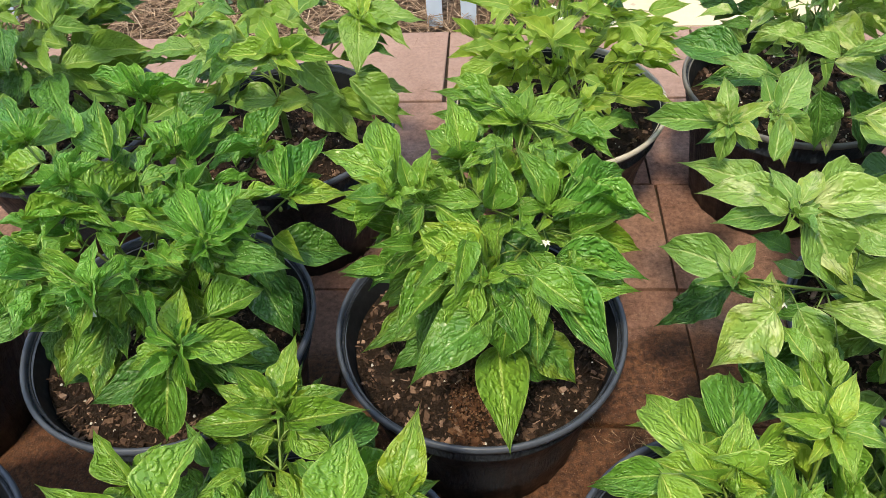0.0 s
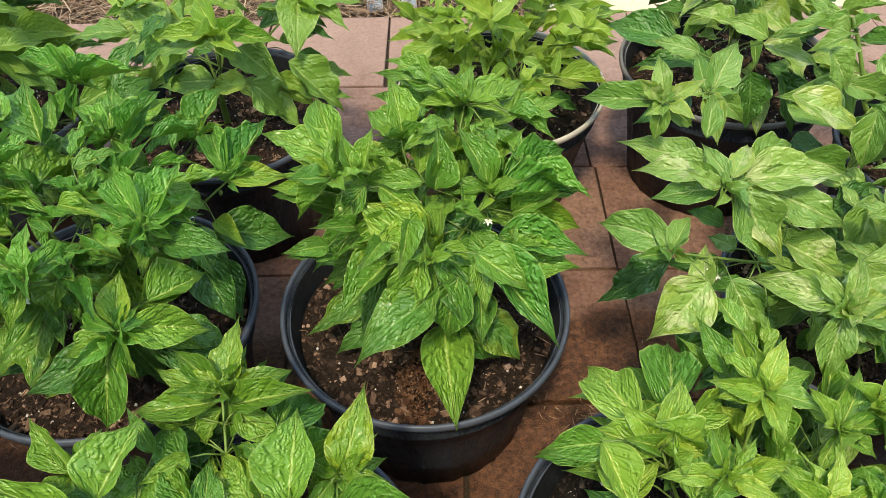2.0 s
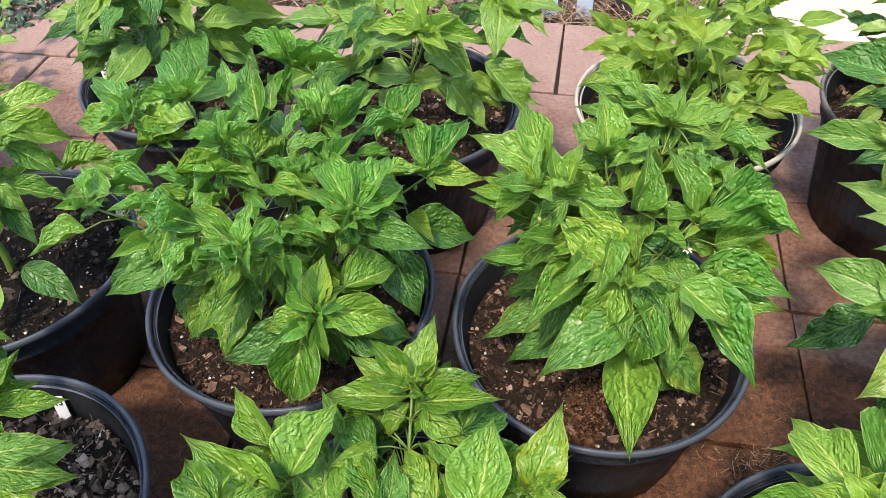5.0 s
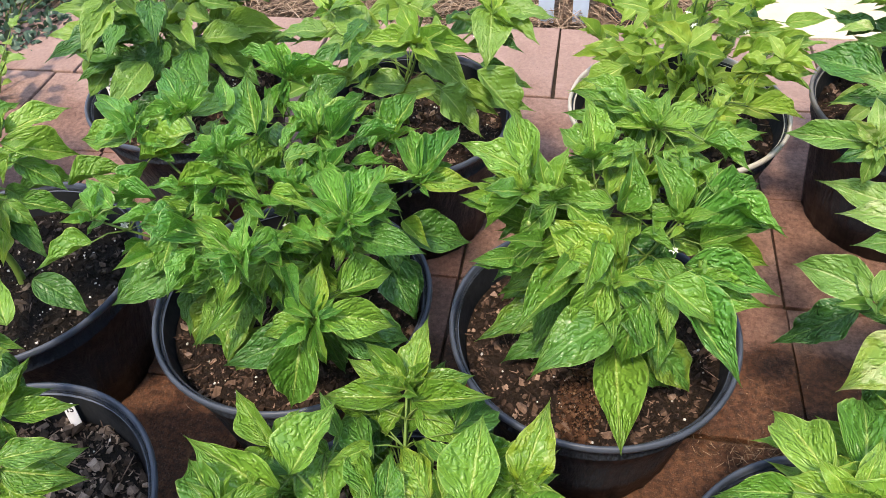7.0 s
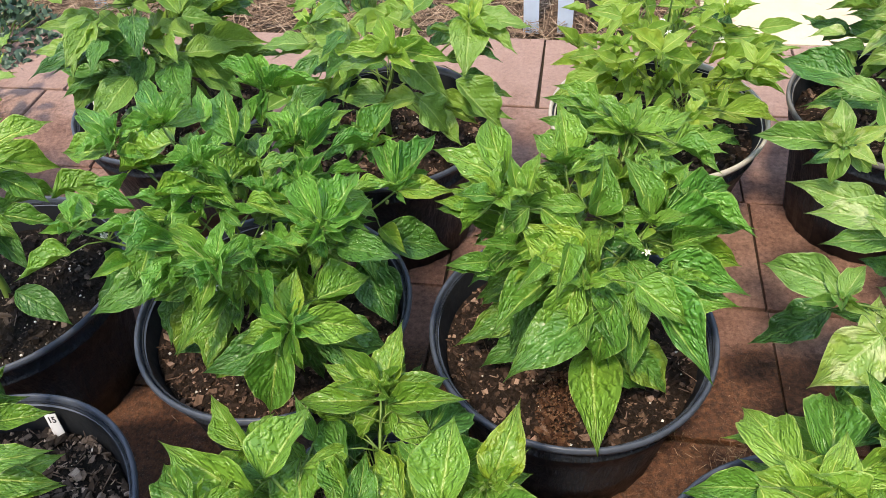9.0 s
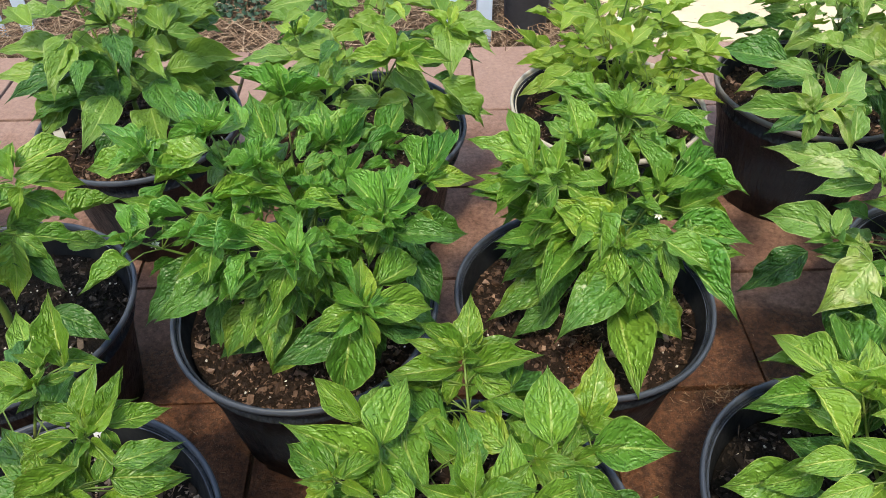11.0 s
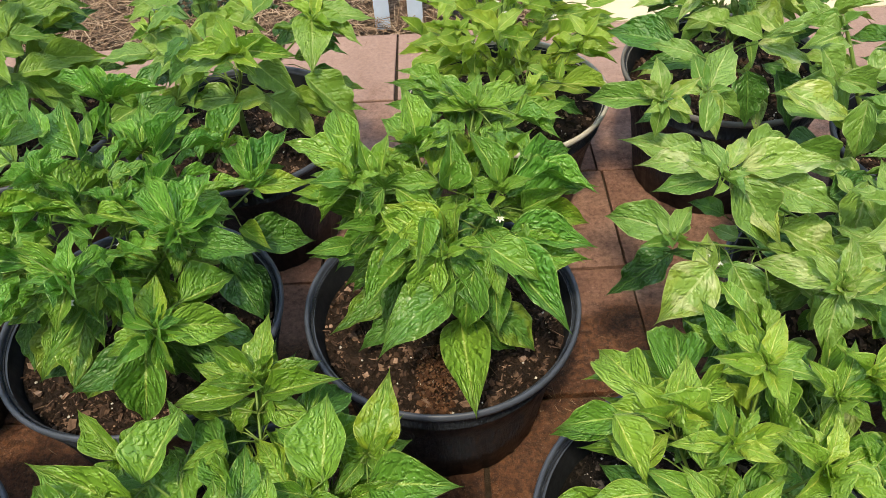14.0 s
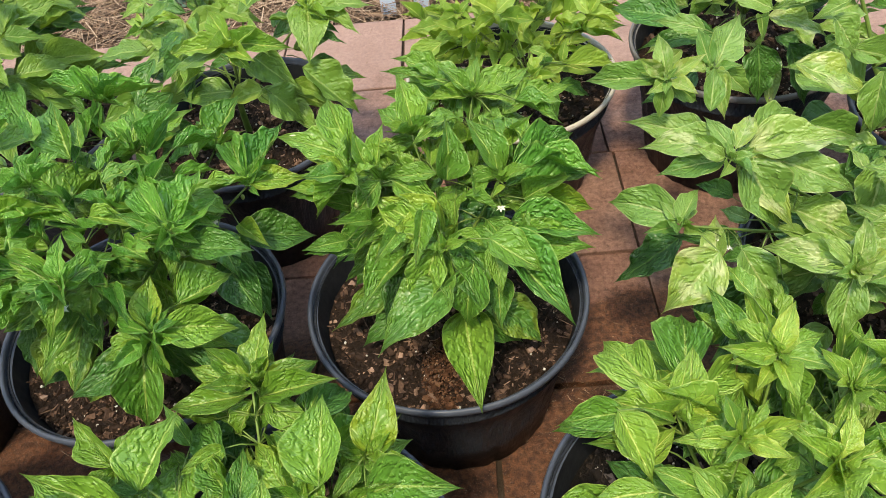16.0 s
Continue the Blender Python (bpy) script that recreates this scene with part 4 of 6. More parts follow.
blade(P2, -0.342, 0.644, 0.520, -0.407, 0.649, 0.490, .42, YOUNG)
blade(P2, -0.352, 0.660, 0.500, -0.376, 0.624, 0.450, .62, MATURE)
blade(P2, -0.324, 0.677, 0.490, -0.339, 0.650, 0.440, .75, MATURE)
blade(P2, -0.358, 0.666, 0.490, -0.437, 0.644, 0.450, .45, MATURE)
blade(P2, -0.339, 0.647, 0.520, -0.306, 0.711, 0.500, .45, YOUNG)
blade(P2, -0.357, 0.760, 0.500, -0.409, 0.776, 0.500, .4, YOUNG)
blade(P2, -0.306, 0.670, 0.490, -0.277, 0.675, 0.460, .4, YOUNG)
blade(P2, -0.458, 0.701, 0.490, -0.462, 0.650, 0.460, .65, MATURE)
blade(P2, -0.449, 0.705, 0.450, -0.535, 0.643, 0.415, .52, OLD)
blade(P2, -0.215, 0.851, 0.380, -0.122, 0.887, 0.330, .58, OLD)
blade(P2, -0.240, 0.838, 0.390, -0.192, 0.815, 0.330, .62, OLD)
blade(P2, -0.220, 0.838, 0.340, -0.181, 0.777, 0.280, .5, OLD)
blade(P2, -0.243, 0.773, 0.460, -0.263, 0.716, 0.430, .6, MATURE)
blade(P2, -0.257, 0.638, 0.440, -0.181, 0.663, 0.400, .55, MATURE)
blade(P2, -0.247, 0.683, 0.430, -0.197, 0.745, 0.410, .6, MATURE)
blade(P2, -0.269, 0.633, 0.435, -0.336, 0.627, 0.400, .5, MATURE)
blade(P2, -0.266, 0.637, 0.440, -0.269, 0.693, 0.470, .55, MATURE)
blade(P2, -0.265, 0.631, 0.430, -0.252, 0.610, 0.380, .45, YOUNG)
blade(P2, -0.281, 0.631, 0.420, -0.301, 0.586, 0.320, .55, MATURE)
blade(P2, -0.287, 0.656, 0.390, -0.382, 0.605, 0.365, .5, OLD)
blade(P2, -0.257, 0.658, 0.380, -0.177, 0.696, 0.330, .55, OLD)
blade(P2, -0.402, 0.722, 0.340, -0.490, 0.687, 0.280, .62, OLD)
blade(P2, -0.451, 0.731, 0.340, -0.514, 0.719, 0.270, .6, OLD)
blade(P2, -0.281, 0.661, 0.400, -0.255, 0.658, 0.300, .55, OLD)
blade(P2, -0.358, 0.673, 0.360, -0.405, 0.650, 0.290, .5, OLD)
blade(P2, -0.262, 0.625, 0.450, -0.307, 0.650, 0.440, .4, YOUNG)
blade(P2, -0.257, 0.625, 0.450, -0.231, 0.654, 0.440, .4, YOUNG)
blade(P2, -0.347, 0.731, 0.500, -0.381, 0.758, 0.500, .45, YOUNG)
blade(P2, -0.329, 0.795, 0.500, -0.303, 0.789, 0.480, .5, MATURE)
blade(P2, -0.232, 0.805, 0.500, -0.194, 0.806, 0.460, .55, MATURE)
blade(P2, -0.468, 0.726, 0.420, -0.570, 0.678, 0.370, 0.60, OLD)
blade(P2, -0.422, 0.717, 0.360, -0.472, 0.671, 0.300, 0.60, OLD)
blade(P2, -0.483, 0.730, 0.360, -0.482, 0.683, 0.310, 0.60, OLD)
blade(P2, -0.379, 0.680, 0.400, -0.400, 0.631, 0.330, 0.58, MATURE)
blade(P2, -0.231, 0.683, 0.380, -0.172, 0.689, 0.340, 0.60, OLD)
blade(P2, -0.212, 0.774, 0.420, -0.169, 0.722, 0.350, 0.55, OLD)
blade(P2, -0.257, 0.694, 0.420, -0.200, 0.746, 0.410, 0.60, MATURE)
blade(P2, -0.216, 0.795, 0.440, -0.190, 0.749, 0.400, 0.68, MATURE)
blade(P2, -0.377, 0.690, 0.460, -0.391, 0.656, 0.420, 0.62, MATURE)
blade(P2, -0.336, 0.695, 0.460, -0.333, 0.665, 0.430, 0.72, MATURE)

# F1
blade(F1, -0.137, 0.566, 0.425, -0.128, 0.641, 0.450, .5, YOUNG)
blade(F1, -0.141, 0.568, 0.420, -0.195, 0.604, 0.440, .42, YOUNG)
blade(F1, -0.132, 0.567, 0.420, -0.070, 0.589, 0.420, .45, YOUNG)
blade(F1, -0.141, 0.561, 0.420, -0.212, 0.587, 0.430, .42, YOUNG)
blade(F1, -0.143, 0.558, 0.410, -0.235, 0.553, 0.400, .4, YOUNG)
blade(F1, -0.131, 0.553, 0.410, -0.044, 0.563, 0.420, .42, YOUNG)
blade(F1, -0.142, 0.557, 0.400, -0.162, 0.530, 0.370, .5, YOUNG)
blade(F1, -0.128, 0.552, 0.400, -0.070, 0.530, 0.370, .5, MATURE)
blade(F1, -0.133, 0.573, 0.430, -0.111, 0.582, 0.450, .4, YOUNG)
blade(F1, -0.259, 0.465, 0.435, -0.314, 0.514, 0.450, .45, YOUNG)
blade(F1, -0.259, 0.467, 0.435, -0.240, 0.501, 0.450, .45, YOUNG)
blade(F1, -0.238, 0.442, 0.420, -0.208, 0.521, 0.440, .6, MATURE)
blade(F1, -0.240, 0.420, 0.420, -0.342, 0.450, 0.455, .48, MATURE)
blade(F1, -0.279, 0.381, 0.455, -0.338, 0.434, 0.440, .5, YOUNG)
blade(F1, -0.282, 0.378, 0.455, -0.304, 0.366, 0.420, .5, YOUNG)
blade(F1, -0.276, 0.381, 0.455, -0.238, 0.414, 0.440, .45, YOUNG)
blade(F1, -0.254, 0.459, 0.430, -0.284, 0.445, 0.420, .4, YOUNG)
blade(F1, -0.202, 0.524, 0.360, -0.150, 0.570, 0.330, .65, OLD)
blade(F1, -0.216, 0.525, 0.360, -0.182, 0.477, 0.330, .6, OLD)
blade(F1, -0.221, 0.494, 0.380, -0.186, 0.399, 0.380, .6, MATURE)
blade(F1, -0.004, 0.467, 0.420, 0.018, 0.537, 0.465, .55, YOUNG)
blade(F1, -0.050, 0.429, 0.430, -0.047, 0.511, 0.460, .68, MATURE)
blade(F1, -0.002, 0.467, 0.420, 0.028, 0.485, 0.430, .5, YOUNG)
blade(F1, -0.005, 0.430, 0.420, 0.087, 0.423, 0.420, .6, MATURE)
blade(F1, -0.004, 0.462, 0.420, 0.044, 0.461, 0.410, .45, YOUNG)
blade(F1, -0.039, 0.409, 0.420, -0.011, 0.375, 0.380, .5, MATURE)
blade(F1, -0.051, 0.416, 0.410, -0.070, 0.480, 0.410, .5, MATURE)
blade(F1, -0.060, 0.418, 0.420, -0.042, 0.379, 0.400, .6, YOUNG)
blade(F1, -0.068, 0.422, 0.420, -0.107, 0.428, 0.430, .45, YOUNG)
blade(F1, -0.093, 0.362, 0.420, -0.097, 0.425, 0.460, .6, MATURE)
blade(F1, -0.143, 0.376, 0.430, -0.151, 0.424, 0.460, .45, MATURE)
blade(F1, -0.146, 0.377, 0.430, -0.177, 0.378, 0.430, .4, YOUNG)
blade(F1, -0.078, 0.362, 0.420, -0.017, 0.387, 0.420, .5, MATURE)
blade(F1, -0.202, 0.375, 0.420, -0.259, 0.421, 0.420, .5, MATURE)
blade(F1, -0.070, 0.480, 0.410, -0.110, 0.507, 0.410, .45, MATURE)
blade(F1, -0.231, 0.377, 0.430, -0.237, 0.407, 0.450, .45, YOUNG)
blade(F1, -0.129, 0.358, 0.420, -0.164, 0.416, 0.420, .6, MATURE)

# P4
blade(P4, 0.290, 0.500, 0.440, 0.255, 0.596, 0.407, .48, YOUNG)
blade(P4, 0.325, 0.517, 0.430, 0.348, 0.621, 0.409, .55, MATURE)
blade(P4, 0.309, 0.471, 0.455, 0.331, 0.533, 0.470, .48, YOUNG)
blade(P4, 0.298, 0.460, 0.450, 0.243, 0.503, 0.430, .48, YOUNG)
blade(P4, 0.286, 0.479, 0.450, 0.268, 0.508, 0.440, .45, YOUNG)
blade(P4, 0.288, 0.484, 0.420, 0.226, 0.506, 0.380, .42, MATURE)
blade(P4, 0.272, 0.427, 0.440, 0.241, 0.466, 0.430, .6, YOUNG)
blade(P4, 0.298, 0.490, 0.440, 0.303, 0.535, 0.430, .5, YOUNG)
blade(P4, 0.333, 0.501, 0.440, 0.388, 0.548, 0.420, .5, MATURE)
blade(P4, 0.306, 0.468, 0.455, 0.352, 0.474, 0.440, .4, YOUNG)
blade(P4, 0.324, 0.418, 0.440, 0.383, 0.511, 0.420, .65, MATURE)
blade(P4, 0.351, 0.423, 0.460, 0.364, 0.462, 0.480, .45, YOUNG)
blade(P4, 0.352, 0.423, 0.460, 0.329, 0.424, 0.450, .5, YOUNG)
blade(P4, 0.353, 0.423, 0.460, 0.402, 0.445, 0.450, .5, MATURE)
blade(P4, 0.419, 0.531, 0.460, 0.439, 0.564, 0.490, .5, YOUNG)
blade(P4, 0.414, 0.524, 0.460, 0.367, 0.524, 0.450, .48, YOUNG)
blade(P4, 0.416, 0.524, 0.450, 0.388, 0.494, 0.440, .5, YOUNG)
blade(P4, 0.426, 0.533, 0.450, 0.474, 0.551, 0.450, .5, MATURE)
blade(P4, 0.425, 0.527, 0.440, 0.434, 0.486, 0.400, .6, MATURE)
blade(P4, 0.423, 0.541, 0.420, 0.433, 0.568, 0.460, .4, YOUNG)
blade(P4, 0.435, 0.547, 0.400, 0.404, 0.511, 0.360, .65, OLD)
blade(P4, 0.479, 0.488, 0.450, 0.504, 0.534, 0.480, .48, YOUNG)
blade(P4, 0.475, 0.485, 0.450, 0.453, 0.525, 0.440, .5, MATURE)
blade(P4, 0.479, 0.482, 0.450, 0.511, 0.464, 0.430, .5, MATURE)
blade(P4, 0.474, 0.480, 0.450, 0.456, 0.455, 0.420, .45, YOUNG)
blade(P4, 0.480, 0.488, 0.450, 0.528, 0.482, 0.450, .45, MATURE)
blade(P4, 0.513, 0.502, 0.470, 0.550, 0.543, 0.500, .42, YOUNG)
blade(P4, 0.512, 0.501, 0.470, 0.554, 0.512, 0.460, .5, YOUNG)
blade(P4, 0.511, 0.498, 0.470, 0.524, 0.469, 0.430, .5, MATURE)
blade(P4, 0.511, 0.501, 0.470, 0.496, 0.521, 0.480, .45, YOUNG)
blade(P4, 0.429, 0.413, 0.460, 0.401, 0.442, 0.470, .45, YOUNG)
blade(P4, 0.429, 0.410, 0.460, 0.448, 0.439, 0.480, .5, MATURE)
blade(P4, 0.476, 0.404, 0.460, 0.466, 0.432, 0.480, .45, MATURE)
blade(P4, 0.479, 0.404, 0.460, 0.510, 0.430, 0.480, .5, MATURE)
blade(P4, 0.408, 0.424, 0.440, 0.387, 0.425, 0.420, .6, MATURE)
blade(P4, 0.349, 0.492, 0.400, 0.317, 0.461, 0.380, .6, OLD)
blade(P4, 0.251, 0.479, 0.430, 0.188, 0.490, 0.400, .4, MATURE)
blade(P4, 0.246, 0.472, 0.460, 0.270, 0.412, 0.430, .5, YOUNG)
blade(P4, 0.314, 0.392, 0.440, 0.270, 0.420, 0.440, .5, YOUNG)
blade(P4, 0.257, 0.438, 0.340, 0.176, 0.447, 0.300, 0.62, MATURE)
blade(P4, 0.274, 0.401, 0.430, 0.210, 0.402, 0.410, 0.50, YOUNG)
blade(P4, 0.275, 0.393, 0.350, 0.208, 0.399, 0.310, 0.60, OLD)
blade(P4, 0.257, 0.481, 0.440, 0.190, 0.484, 0.420, 0.50, MATURE)
blade(P4, 0.274, 0.433, 0.360, 0.206, 0.429, 0.330, 0.55, MATURE)
blade(P4, 0.246, 0.340, 0.420, 0.199, 0.359, 0.400, 0.50, YOUNG)
blade(P4, 0.266, 0.438, 0.420, 0.301, 0.461, 0.440, 0.55, YOUNG)
blade(P4, 0.274, 0.366, 0.440, 0.219, 0.361, 0.420, 0.50, YOUNG)

# R1
blade(R1, 0.425, 0.852, 0.480, 0.332, 0.911, 0.472, .42, MATURE)
blade(R1, 0.418, 0.780, 0.530, 0.337, 0.828, 0.490, .45, MATURE)
blade(R1, 0.417, 0.758, 0.520, 0.349, 0.786, 0.480, .48, MATURE)
blade(R1, 0.419, 0.838, 0.530, 0.433, 0.888, 0.560, .45, MATURE)
blade(R1, 0.420, 0.752, 0.540, 0.400, 0.803, 0.550, .45, YOUNG)
blade(R1, 0.424, 0.752, 0.540, 0.451, 0.798, 0.550, .5, MATURE)
blade(R1, 0.433, 0.743, 0.530, 0.479, 0.716, 0.440, .62, MATURE)
blade(R1, 0.429, 0.752, 0.530, 0.492, 0.707, 0.450, .45, MATURE)
blade(R1, 0.470, 0.752, 0.520, 0.568, 0.734, 0.475, .48, MATURE)
blade(R1, 0.488, 0.764, 0.500, 0.547, 0.753, 0.450, .5, MATURE)
blade(R1, 0.442, 0.762, 0.530, 0.550, 0.755, 0.540, .5, MATURE)
blade(R1, 0.447, 0.767, 0.530, 0.517, 0.824, 0.530, .45, MATURE)
blade(R1, 0.419, 0.749, 0.530, 0.443, 0.741, 0.540, .4, YOUNG)
blade(R1, 0.465, 0.807, 0.500, 0.479, 0.802, 0.520, .6, MATURE)
blade(R1, 0.365, 0.710, 0.475, 0.292, 0.777, 0.450, .48, MATURE)
blade(R1, 0.359, 0.706, 0.475, 0.386, 0.744, 0.490, .5, YOUNG)
blade(R1, 0.405, 0.816, 0.340, 0.320, 0.818, 0.253, .50, OLD)
blade(R1, 0.396, 0.669, 0.460, 0.335, 0.645, 0.390, .68, MATURE)
blade(R1, 0.405, 0.692, 0.420, 0.411, 0.736, 0.450, .6, MATURE)
blade(R1, 0.426, 0.680, 0.450, 0.476, 0.637, 0.380, .5, MATURE)
blade(R1, 0.454, 0.713, 0.360, 0.417, 0.688, 0.260, .72, OLD)
blade(R1, 0.492, 0.692, 0.350, 0.444, 0.667, 0.255, .62, OLD)
blade(R1, 0.445, 0.778, 0.440, 0.406, 0.807, 0.440, .55, OLD)
blade(R1, 0.516, 0.605, 0.490, 0.441, 0.662, 0.470, .45, MATURE)
blade(R1, 0.511, 0.598, 0.490, 0.500, 0.563, 0.420, .5, MATURE)
blade(R1, 0.520, 0.609, 0.490, 0.544, 0.650, 0.510, .55, YOUNG)
blade(R1, 0.518, 0.601, 0.490, 0.574, 0.621, 0.480, .5, MATURE)
blade(R1, 0.522, 0.606, 0.480, 0.565, 0.589, 0.440, .5, MATURE)
blade(R1, 0.513, 0.604, 0.490, 0.502, 0.629, 0.500, .4, YOUNG)
blade(R1, 0.636, 0.808, 0.460, 0.613, 0.760, 0.380, .7, MATURE)
blade(R1, 0.563, 0.775, 0.400, 0.543, 0.753, 0.340, .6, OLD)
blade(R1, 0.509, 0.748, 0.440, 0.587, 0.724, 0.400, .6, MATURE)
blade(R1, 0.543, 0.663, 0.380, 0.527, 0.662, 0.340, .6, OLD)
blade(R1, 0.518, 0.720, 0.420, 0.490, 0.741, 0.420, .5, MATURE)

# P9
blade(P9, 0.374, 0.897, 0.545, 0.287, 0.943, 0.520, .36, MATURE)
blade(P9, 0.377, 0.899, 0.548, 0.373, 0.941, 0.580, .48, YOUNG)
blade(P9, 0.375, 0.891, 0.545, 0.368, 0.874, 0.500, .5, YOUNG)
blade(P9, 0.379, 0.892, 0.548, 0.409, 0.918, 0.550, .45, YOUNG)
blade(P9, 0.375, 0.896, 0.548, 0.338, 0.934, 0.550, .4, YOUNG)
blade(P9, 0.380, 0.891, 0.545, 0.423, 0.902, 0.500, .4, YOUNG)
blade(P9, 0.469, 0.981, 0.500, 0.516, 1.053, 0.530, .55, MATURE)
blade(P9, 0.471, 0.974, 0.500, 0.521, 0.975, 0.450, .45, MATURE)
blade(P9, 0.462, 0.969, 0.500, 0.468, 0.915, 0.460, .5, MATURE)
blade(P9, 0.461, 0.982, 0.500, 0.452, 1.027, 0.530, .5, MATURE)
blade(P9, 0.603, 1.177, 0.400, 0.614, 1.156, 0.300, .62, OLD)
blade(P9, 0.652, 1.173, 0.400, 0.686, 1.140, 0.300, .62, OLD)
blade(P9, 0.652, 0.957, 0.450, 0.618, 1.063, 0.430, .62, MATURE)
blade(P9, 0.500, 1.139, 0.460, 0.429, 1.180, 0.460, .4, MATURE)
blade(P9, 0.484, 1.209, 0.440, 0.386, 1.282, 0.430, .55, OLD)
blade(P9, 0.603, 1.162, 0.460, 0.699, 1.153, 0.420, .5, MATURE)
blade(P9, 0.601, 1.145, 0.480, 0.534, 1.167, 0.500, .5, MATURE)
blade(P9, 0.656, 1.120, 0.500, 0.601, 1.145, 0.480, .4, MATURE)
blade(P9, 0.536, 1.185, 0.420, 0.414, 1.203, 0.395, .4, OLD)
blade(P9, 0.560, 1.183, 0.480, 0.487, 1.189, 0.500, .5, MATURE)

# P8
blade(P8, -0.230, 1.110, 0.530, -0.313, 1.099, 0.530, .42, YOUNG)
blade(P8, -0.230, 1.118, 0.530, -0.263, 1.166, 0.560, .5, YOUNG)
blade(P8, -0.224, 1.114, 0.530, -0.137, 1.102, 0.520, .42, YOUNG)
blade(P8, -0.225, 1.098, 0.530, -0.197, 1.082, 0.500, .55, YOUNG)
blade(P8, -0.233, 1.103, 0.530, -0.326, 1.096, 0.500, .42, MATURE)
blade(P8, -0.262, 1.153, 0.420, -0.359, 1.168, 0.400, .52, MATURE)
blade(P8, -0.210, 1.148, 0.420, -0.280, 1.152, 0.400, .55, MATURE)
blade(P8, -0.203, 1.148, 0.420, -0.163, 1.167, 0.340, .75, MATURE)
blade(P8, -0.151, 1.207, 0.420, -0.071, 1.202, 0.325, .58, MATURE)
blade(P8, -0.132, 1.299, 0.486, -0.025, 1.281, 0.480, .48, MATURE)
blade(P8, -0.138, 1.288, 0.486, -0.052, 1.247, 0.450, .42, MATURE)
blade(P8, -0.137, 1.299, 0.486, -0.133, 1.194, 0.440, .6, MATURE)
blade(P8, -0.139, 1.311, 0.486, -0.163, 1.374, 0.510, .5, MATURE)
blade(P8, -0.135, 1.318, 0.486, -0.086, 1.362, 0.500, .5, MATURE)
blade(P8, -0.371, 1.319, 0.440, -0.495, 1.269, 0.415, .5, MATURE)
blade(P8, -0.345, 1.256, 0.460, -0.423, 1.295, 0.470, .75, MATURE)
blade(P8, -0.402, 1.470, 0.460, -0.503, 1.428, 0.460, .6, MATURE)
blade(P8, -0.385, 1.421, 0.500, -0.421, 1.384, 0.530, .5, YOUNG)
blade(P8, -0.371, 1.393, 0.500, -0.311, 1.336, 0.500, .5, MATURE)
blade(P8, -0.302, 1.360, 0.500, -0.358, 1.350, 0.490, .6, MATURE)
blade(P8, -0.283, 1.258, 0.420, -0.329, 1.254, 0.400, .5, OLD)
blade(P8, -0.213, 1.351, 0.500, -0.255, 1.280, 0.490, .5, MATURE)
blade(P8, -0.212, 1.357, 0.520, -0.145, 1.353, 0.530, .5, MATURE)
blade(P8, -0.082, 1.353, 0.420, -0.139, 1.359, 0.420, .5, MATURE)

# P7
blade(P7, -0.823, 1.288, 0.400, -0.946, 1.297, 0.410, .5, MATURE)
blade(P7, -0.877, 1.336, 0.420, -0.995, 1.311, 0.440, .55, MATURE)
blade(P7, -0.873, 1.303, 0.400, -0.993, 1.275, 0.410, .5, MATURE)
blade(P7, -0.858, 1.271, 0.380, -0.919, 1.225, 0.310, .7, MATURE)
blade(P7, -0.843, 1.259, 0.380, -0.963, 1.280, 0.380, .5, OLD)
blade(P7, -0.772, 1.263, 0.380, -0.891, 1.270, 0.350, .5, OLD)
blade(P7, -0.728, 1.269, 0.400, -0.643, 1.285, 0.360, .6, MATURE)
blade(P7, -0.652, 1.249, 0.420, -0.584, 1.280, 0.340, .6, MATURE)
blade(P7, -0.786, 1.287, 0.320, -0.847, 1.313, 0.320, .8, MATURE)
blade(P7, -0.771, 1.234, 0.320, -0.837, 1.196, 0.240, .45, OLD)
blade(P7, -0.654, 1.235, 0.440, -0.583, 1.286, 0.420, .55, MATURE)
blade(P7, -0.713, 1.228, 0.550, -0.743, 1.258, 0.580, .55, MATURE)
blade(P7, -0.716, 1.226, 0.540, -0.687, 1.230, 0.520, .55, MATURE)
blade(P7, -0.796, 1.216, 0.560, -0.848, 1.221, 0.560, .5, MATURE)
blade(P7, -0.794, 1.238, 0.560, -0.764, 1.282, 0.570, .5, MATURE)
blade(P7, -0.816, 1.271, 0.500, -0.763, 1.263, 0.460, .4, MATURE)
blade(P7, -0.642, 1.237, 0.520, -0.559, 1.323, 0.530, .38, MATURE)
blade(P7, -0.636, 1.231, 0.520, -0.695, 1.290, 0.530, .45, MATURE)
blade(P7, -0.629, 1.224, 0.520, -0.577, 1.247, 0.500, .5, MATURE)
blade(P7, -0.637, 1.236, 0.520, -0.615, 1.286, 0.550, .5, MATURE)
blade(P7, -0.643, 1.248, 0.580, -0.589, 1.230, 0.580, .5, MATURE)
blade(P7, -0.642, 1.243, 0.580, -0.664, 1.252, 0.600, .5, MATURE)
blade(P7, -0.673, 1.269, 0.550, -0.744, 1.300, 0.550, .5, MATURE)
blade(P7, -0.878, 1.260, 0.520, -0.937, 1.315, 0.530, .5, MATURE)
blade(P7, -0.801, 1.292, 0.500, -0.745, 1.321, 0.500, .5, MATURE)
blade(P7, -0.644, 1.263, 0.460, -0.717, 1.292, 0.460, .6, MATURE)

